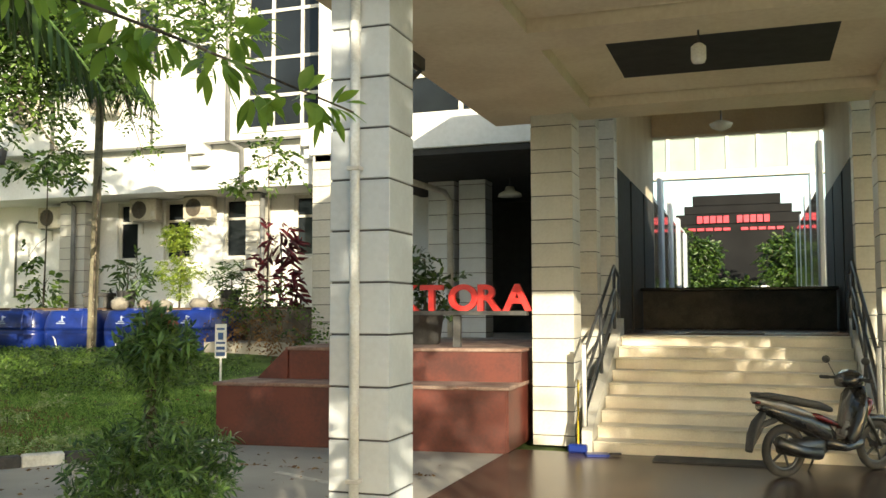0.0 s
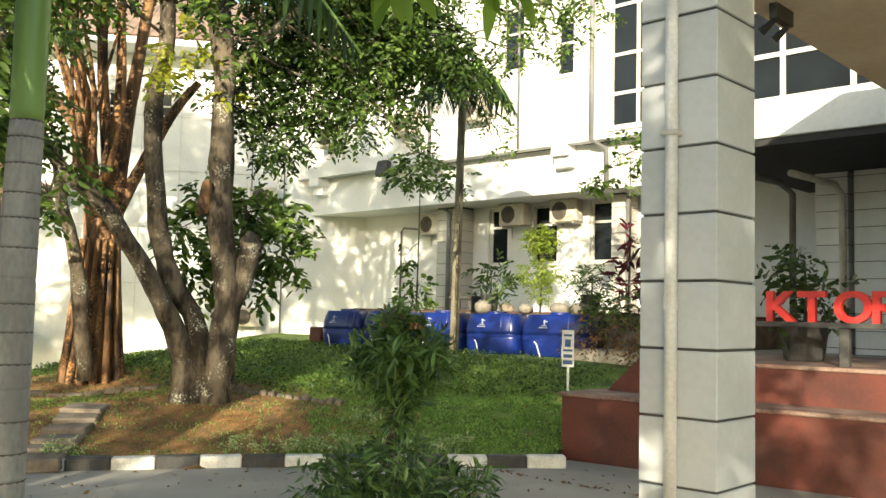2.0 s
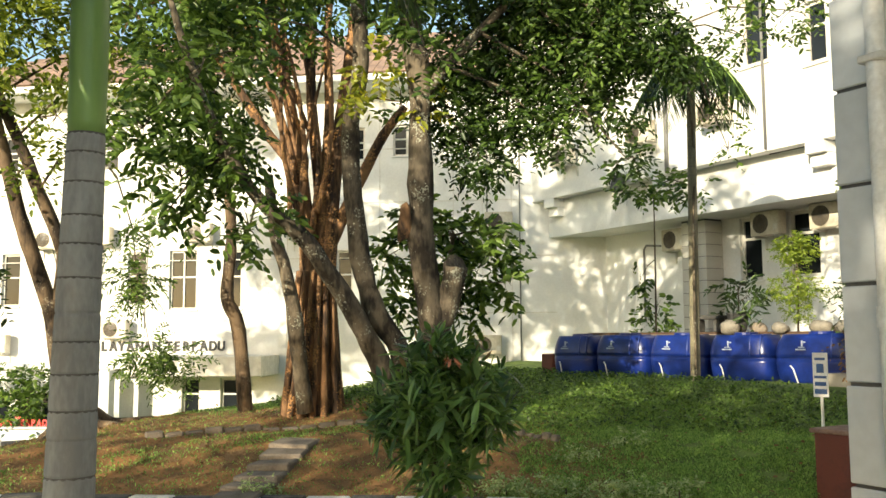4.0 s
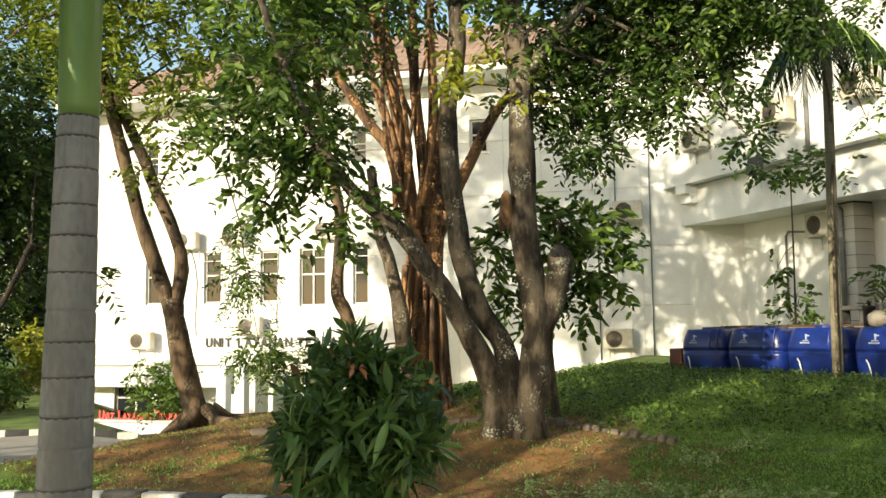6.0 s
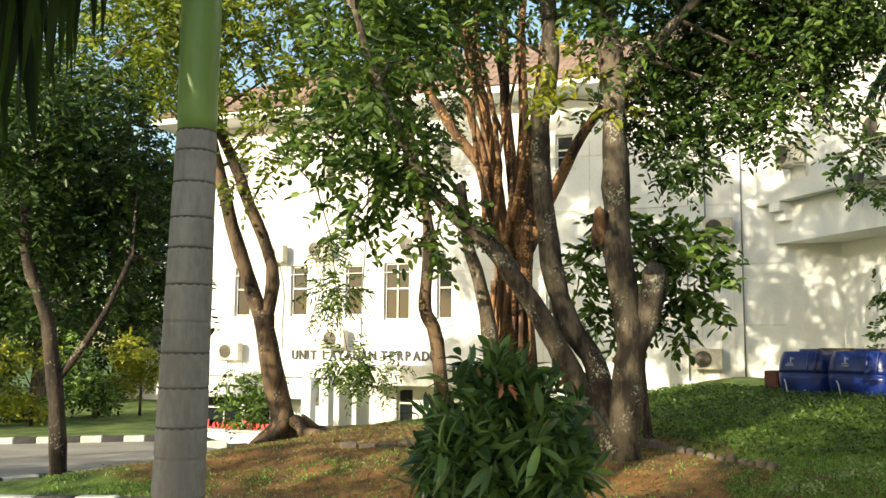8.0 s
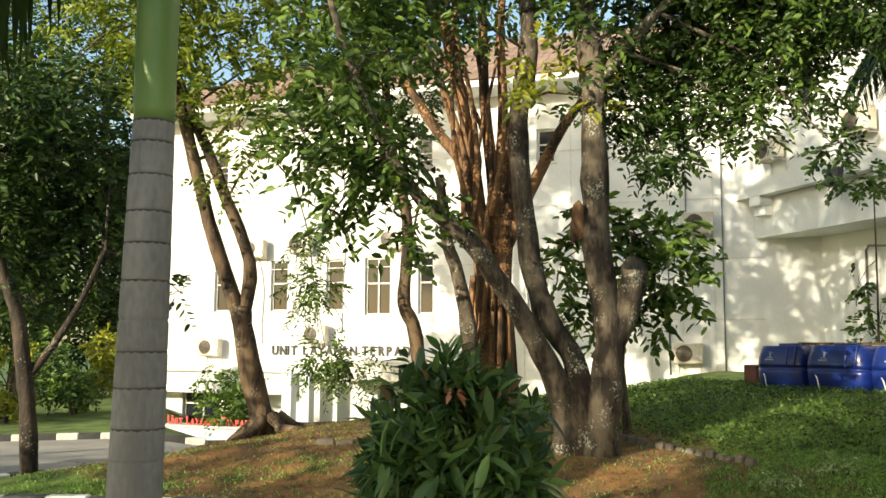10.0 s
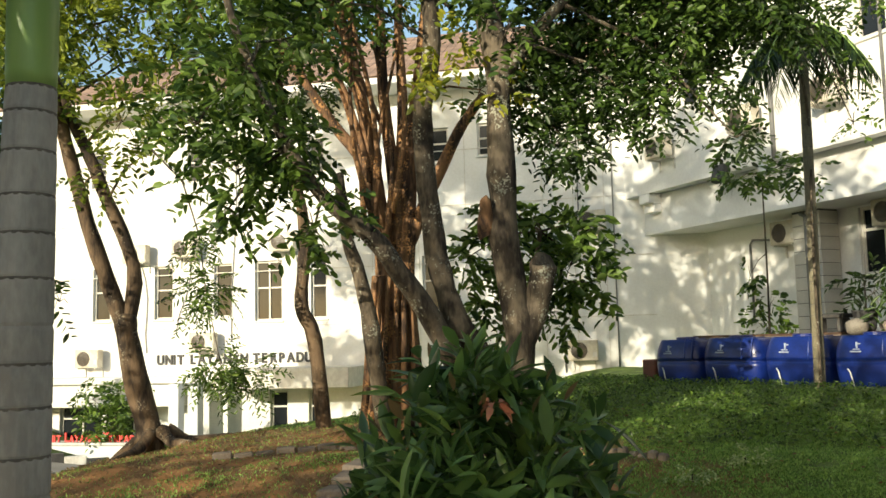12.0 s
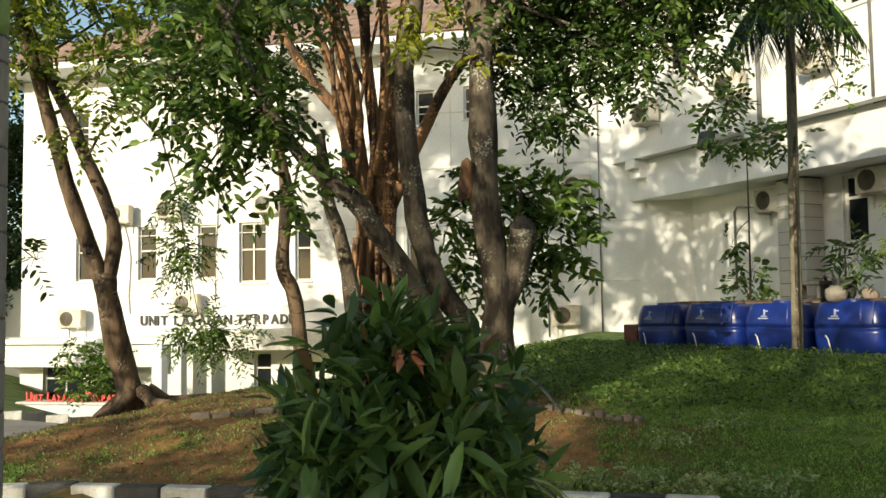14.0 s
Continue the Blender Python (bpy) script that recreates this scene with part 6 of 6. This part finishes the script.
v, f = leaf_arrays(P, D, RNG.uniform(0.03, 0.075, n), 0.25, -0.1, 0.1)
tagged(new("fallen_leaves", raw_mesh("fallen_leaves", v, f, M_DRY)), "scattered dry brown leaves", "leaves", "", "stuff")

# ---- things on the lawn and drive ----
M_MARK = material("pale_print", (0.36, 0.42, 0.58), rough=0.5)
def tank_shell(bm, w, d, z0, z1, bulge):
    """One half of a moulded tank: rounded rectangle sections that swell towards the middle seam."""
    rings = []
    for k in range(7):
        t = k / 6
        s = 1.0 - bulge * (1 - t) ** 2.2
        z = z0 + (z1 - z0) * t
        ring = []
        for q in range(40):
            a = 2 * math.pi * (q + 0.5) / 40
            c, e = math.cos(a), math.sin(a)
            ring.append(bm.verts.new((w * s * math.copysign(abs(c) ** 0.42, c), d * s * math.copysign(abs(e) ** 0.42, e), z)))
        rings.append(ring)
    for p, q in zip(rings, rings[1:]):
        for k in range(40):
            bm.faces.new((p[k], p[(k + 1) % 40], q[(k + 1) % 40], q[k]))
    bm.faces.new(rings[0]); bm.faces.new(rings[-1])


def tank(w, m):
    """A moulded tank of half width w, in two halves with a seam, a strap moulding, lid, print and hose."""
    tk = thing("water_tank", "blue moulded plastic water tank on the lawn", "tank", m, group="row of blue tanks")
    bm = bmesh.new(); tank_shell(bm, w, 0.40, 0.0, 0.365, 0.10); part("lower_shell", bm, M_BLUE, tk, smooth=True)
    bm = bmesh.new(); tank_shell(bm, w, 0.40, 0.74, 0.385, 0.17); part("upper_shell", bm, M_BLUE, tk, smooth=True)
    bm = bmesh.new(); tank_shell(bm, w * 0.985, 0.394, 0.36, 0.39, 0.0); part("seam", bm, M_BLUE, tk)
    for x in (w * 0.42, w * 0.74):
        bm = bmesh.new(); tube(bm, [(x, -0.400, 0.40), (x, -0.393, 0.52), (x, -0.372, 0.64), (x, -0.33, 0.735), (x, 0.0, 0.745)], 0.013, 6); part("rib", bm, M_RIB, tk, "paler worn moulding edge", smooth=True)
    bm = bmesh.new(); tube(bm, [(-0.05, 0.05, 0.735), (-0.05, 0.05, 0.775), (-0.05, 0.05, 0.785)], [0.19, 0.19, 0.16], 20); part("lid", bm, M_BLUE, tk)
    bm = bmesh.new()
    for lo, hi in (((-0.14, -0.401, 0.50), (0.02, -0.385, 0.522)), ((-0.10, -0.396, 0.535), (0.0, -0.38, 0.552)), ((-0.055, -0.392, 0.555), (-0.03, -0.37, 0.645)), ((-0.03, -0.386, 0.61), (0.01, -0.365, 0.63))):
        box(bm, lo, hi, pose(-w * 0.18, 0, 0))
    part("printed_mark", bm, M_MARK, tk, "pale printed mark")
    bm = bmesh.new(); tube(bm, [(-w * 0.55, -0.385, 0.26), (-w * 0.5, -0.43, 0.27), (-w * 0.42, -0.45, 0.22), (-w * 0.3, -0.47, 0.0)], 0.011, 6); part("hose", bm, M_PVC, tk, "short white outlet hose", smooth=True)


M_RIB = material("worn_blue_plastic", (0.03, 0.06, 0.28), (0.012, 0.03, 0.17), 0.35, scale=5, fine=30, bump=0.03)
EDGES = [-14.45, -13.49, -12.36, -11.24, -10.15, -8.80]
for x0, x1 in zip(EDGES, EDGES[1:]):
    x = (x0 + x1) / 2
    y = 12.6 + 0.217 * (x + 14.5) + 0.40
    zt = min(ground_z(x + dx, y + dy) for dx in (-0.4, 0.4) for dy in (-0.35, 0.35)) - 0.005
    tank((x1 - x0) / 2 * 0.985, pose(x, y, zt, 0, rng.uniform(-1.0, 1.0), 12 + rng.uniform(-4, 4)))
bm = bmesh.new(); rbox(bm, (-14.95, 12.85, 0.65), (-14.58, 13.2, 1.3), 0.02); solid("brick_block", bm, M_RED, "reddish brick block beside the blue tanks", "block")

sgp = thing("notice_sign", "small white notice board with blue bars on a thin post", "sign", pose(-6.54, 10.12, 0, 0, 0, 18))
bm = bmesh.new(); box(bm, (-0.012, -0.012, 0.45), (0.012, 0.012, 1.05)); part("post", bm, M_PVC, sgp)
bm = bmesh.new(); rbox(bm, (-0.075, -0.02, 1.03), (0.075, -0.008, 1.47), 0.004); part("board", bm, M_PVC, sgp)
bm = bmesh.new()
for z0, z1, w in ((1.395, 1.42, 0.05), (1.27, 1.36, 0.035), (1.215, 1.24, 0.06), (1.14, 1.18, 0.055), (1.06, 1.11, 0.06)):
    box(bm, (-w, -0.0235, z0), (w, -0.0195, z1))
part("printed_bars", bm, material("blue_print", (0.05, 0.12, 0.3), rough=0.6), sgp, "blue printed bars")

br_ = thing("broom", "broom with a yellow handle leaning on the stair end", "broom")
bm = bmesh.new(); tube(bm, [(-1.97, 10.42, 0.10), (-2.05, 10.88, 0.80)], 0.012, 8); part("handle", bm, M_YELLOW, br_)
bm = bmesh.new(); rbox(bm, (-2.08, 10.34, 0.012), (-1.86, 10.46, 0.11), 0.02); part("bristles", bm, M_BLUE, br_, "blue bristles")
dp = thing("dustpan", "blue plastic dustpan lying on the floor", "dustpan", pose(-1.72, 10.22, 0.012, 0, 0, 15))
bm = bmesh.new(); rbox(bm, (-0.13, -0.1, 0), (0.13, 0.1, 0.03), 0.01); part("pan", bm, M_BLUE, dp)
bm = bmesh.new(); rbox(bm, (0.13, -0.02, 0.01), (0.27, 0.02, 0.035), 0.008); part("grip", bm, M_BLACK, dp)


def wheel(parent, name, x, r):
    w = thing(name, "", "", pose(x, 0, r)); w.parent = parent
    bm = bmesh.new(); tube(bm, [((r - 0.04) * math.cos(a), 0, (r - 0.04) * math.sin(a)) for a in (2 * math.pi * k / 32 for k in range(33))], 0.043, 10, False); part("tyre", bm, M_TYRE, w, smooth=True)
    bm = bmesh.new(); tube(bm, [((r - 0.085) * math.cos(a), 0, (r - 0.085) * math.sin(a)) for a in (2 * math.pi * k / 32 for k in range(33))], 0.016, 8, False)
    for k in range(5):
        a = 2 * math.pi * k / 5
        tube(bm, [(0, 0, 0), ((r - 0.085) * math.cos(a), 0, (r - 0.085) * math.sin(a))], 0.014, 6)
    tube(bm, [(0, -0.06, 0), (0, 0.06, 0)], 0.04, 12); part("rim", bm, M_STEEL, w)


M_TYRE = material("tyre_rubber", (0.035, 0.034, 0.033), (0.055, 0.052, 0.05), 0.85, scale=8, fine=60)
M_GLOSS = material("black_bodywork", (0.02, 0.02, 0.022), (0.03, 0.028, 0.028), 0.22, coat=0.5, bump=0)
M_BODYR = material("red_bodywork", (0.12, 0.01, 0.014), (0.08, 0.008, 0.01), 0.25, coat=0.5, bump=0)
M_SILVER = material("silver_bodywork", (0.32, 0.30, 0.28), (0.2, 0.19, 0.18), 0.28, metal=0.5, bump=0)
mc = thing("motor_scooter", "black and red motor scooter parked before the steps", "scooter", pose(0.22, 9.52, 0.012, 0, 0, 40) @ Matrix.Scale(0.93, 4))
wheel(mc, "wheel", 0, 0.275); wheel(mc, "wheel", 1.27, 0.27)


def hull(name, sections, mat_, label=""):
    """A body lofted through (x, z, half width, half height) sections."""
    bm = bmesh.new(); rings = []
    for x, z, w, h in sections:
        rings.append([bm.verts.new((x, w * math.copysign(abs(math.cos(a)) ** 0.7, math.cos(a)), z + h * math.copysign(abs(math.sin(a)) ** 0.7, math.sin(a)))) for a in (2 * math.pi * k / 12 for k in range(12))])
    for a, b in zip(rings, rings[1:]):
        for k in range(12):
            bm.faces.new((a[k], a[(k + 1) % 12], b[(k + 1) % 12], b[k]))
    bm.faces.new(rings[0][::-1]); bm.faces.new(rings[-1])
    return part(name, bm, mat_, mc, label, smooth=True)


hull("tail", [(-0.40, 0.83, 0.02, 0.02), (-0.28, 0.79, 0.09, 0.045), (-0.05, 0.74, 0.135, 0.055), (0.2, 0.66, 0.15, 0.05), (0.38, 0.60, 0.13, 0.03)], M_SILVER, "silver tail panel")
hull("under_tail", [(-0.30, 0.74, 0.07, 0.04), (-0.05, 0.66, 0.12, 0.08), (0.25, 0.56, 0.14, 0.11), (0.50, 0.46, 0.14, 0.13), (0.62, 0.38, 0.10, 0.10)], M_GLOSS)
hull("side_panel", [(0.22, 0.66, 0.13, 0.02), (0.40, 0.61, 0.165, 0.045), (0.60, 0.54, 0.15, 0.035), (0.70, 0.49, 0.10, 0.015)], M_BODYR, "red side panel")
hull("seat", [(-0.36, 0.86, 0.06, 0.02), (-0.15, 0.85, 0.12, 0.035), (0.15, 0.79, 0.13, 0.045), (0.45, 0.73, 0.11, 0.045), (0.62, 0.68, 0.06, 0.03)], M_BLACK)
hull("plate_bracket", [(-0.26, 0.66, 0.05, 0.05), (-0.36, 0.56, 0.07, 0.05), (-0.42, 0.42, 0.075, 0.07), (-0.45, 0.30, 0.06, 0.02)], M_BLACK)
hull("floorboard", [(0.5, 0.34, 0.14, 0.08), (0.75, 0.28, 0.15, 0.05), (0.95, 0.32, 0.14, 0.07)], M_GLOSS)
hull("engine", [(-0.05, 0.30, 0.07, 0.06), (0.15, 0.30, 0.11, 0.10), (0.45, 0.30, 0.11, 0.11), (0.6, 0.32, 0.05, 0.06)], M_STEEL)
hull("front_shield", [(0.80, 0.33, 0.13, 0.08), (0.90, 0.50, 0.18, 0.18), (0.97, 0.70, 0.20, 0.20), (1.02, 0.84, 0.13, 0.12)], M_GLOSS)
hull("front_cowl", [(1.02, 0.66, 0.15, 0.10), (1.13, 0.72, 0.12, 0.08), (1.22, 0.68, 0.05, 0.04)], M_BODYR, "red front cowl")
hull("headlight_cowl", [(0.80, 0.97, 0.10, 0.06), (0.92, 1.0, 0.17, 0.10), (1.06, 0.97, 0.10, 0.07)], M_GLOSS)
hull("headlight", [(1.04, 0.97, 0.08, 0.04), (1.08, 0.965, 0.05, 0.03)], M_PVC, "clear headlight lens")
hull("tail_light", [(-0.37, 0.80, 0.04, 0.025), (-0.33, 0.805, 0.06, 0.035)], M_BODYR, "red tail lamp")
for nm, pts, r, mt in (("fork", [(0.99, 0.05, 0.80), (1.27, 0.07, 0.27)], 0.02, M_STEEL), ("fork", [(0.99, -0.05, 0.80), (1.27, -0.07, 0.27)], 0.02, M_STEEL), ("handlebar", [(0.86, -0.33, 1.0), (0.93, -0.15, 1.0), (0.93, 0.15, 1.0), (0.86, 0.33, 1.0)], 0.016, M_BLACK), ("exhaust", [(0.35, -0.14, 0.24), (0.1, -0.17, 0.28), (-0.22, -0.17, 0.40)], 0.062, M_STEEL), ("rear_fender", [(-0.1, 0, 0.60), (-0.28, 0, 0.55), (-0.40, 0, 0.38)], 0.035, M_BLACK), ("side_stand", [(0.55, 0.10, 0.25), (0.5, 0.2, 0.0)], 0.012, M_STEEL), ("front_fender", [(1.02, 0, 0.42), (1.18, 0, 0.57), (1.35, 0, 0.56), (1.5, 0, 0.45)], 0.045, M_GLOSS), ("brake_lever", [(0.95, -0.2, 0.97), (0.93, -0.33, 0.97)], 0.007, M_STEEL), ("grab_rail", [(-0.1, -0.1, 0.86), (-0.34, -0.08, 0.88), (-0.34, 0.08, 0.88), (-0.1, 0.1, 0.86)], 0.013, M_STEEL)):
    bm = bmesh.new(); tube(bm, pts, r, 8); part(nm, bm, mt, mc, smooth=True)
for s in (-1, 1):
    bm = bmesh.new(); tube(bm, [(0.92, 0.2 * s, 1.01), (0.88, 0.26 * s, 1.16)], 0.006, 6)
    bmesh.ops.create_uvsphere(bm, u_segments=12, v_segments=8, radius=0.06, matrix=pose(0.87, 0.28 * s, 1.2) @ Matrix.Diagonal((0.35, 1.0, 0.7, 1))); part("mirror", bm, M_BLACK, mc, smooth=True)
    bm = bmesh.new(); tube(bm, [(0.88, 0.26 * s, 1.0), (0.855, 0.36 * s, 1.0)], 0.02, 8); part("grip", bm, M_TYRE, mc)

# dark planting before the far building
for x in (-2.6, 1.3, -1.0):
    plant("shrub", "dark tree in the courtyard before the far building", "tree", (x, 40.0, -0.05), [(x + RNG.uniform(-0.8, 0.8), 40 + RNG.uniform(-0.5, 0.5), RNG.uniform(1.4, 4.4 if x != -1.0 else 2.4), 0.75) for q in range(15)], M_LEAFD, 0.2, 110, 0.08)
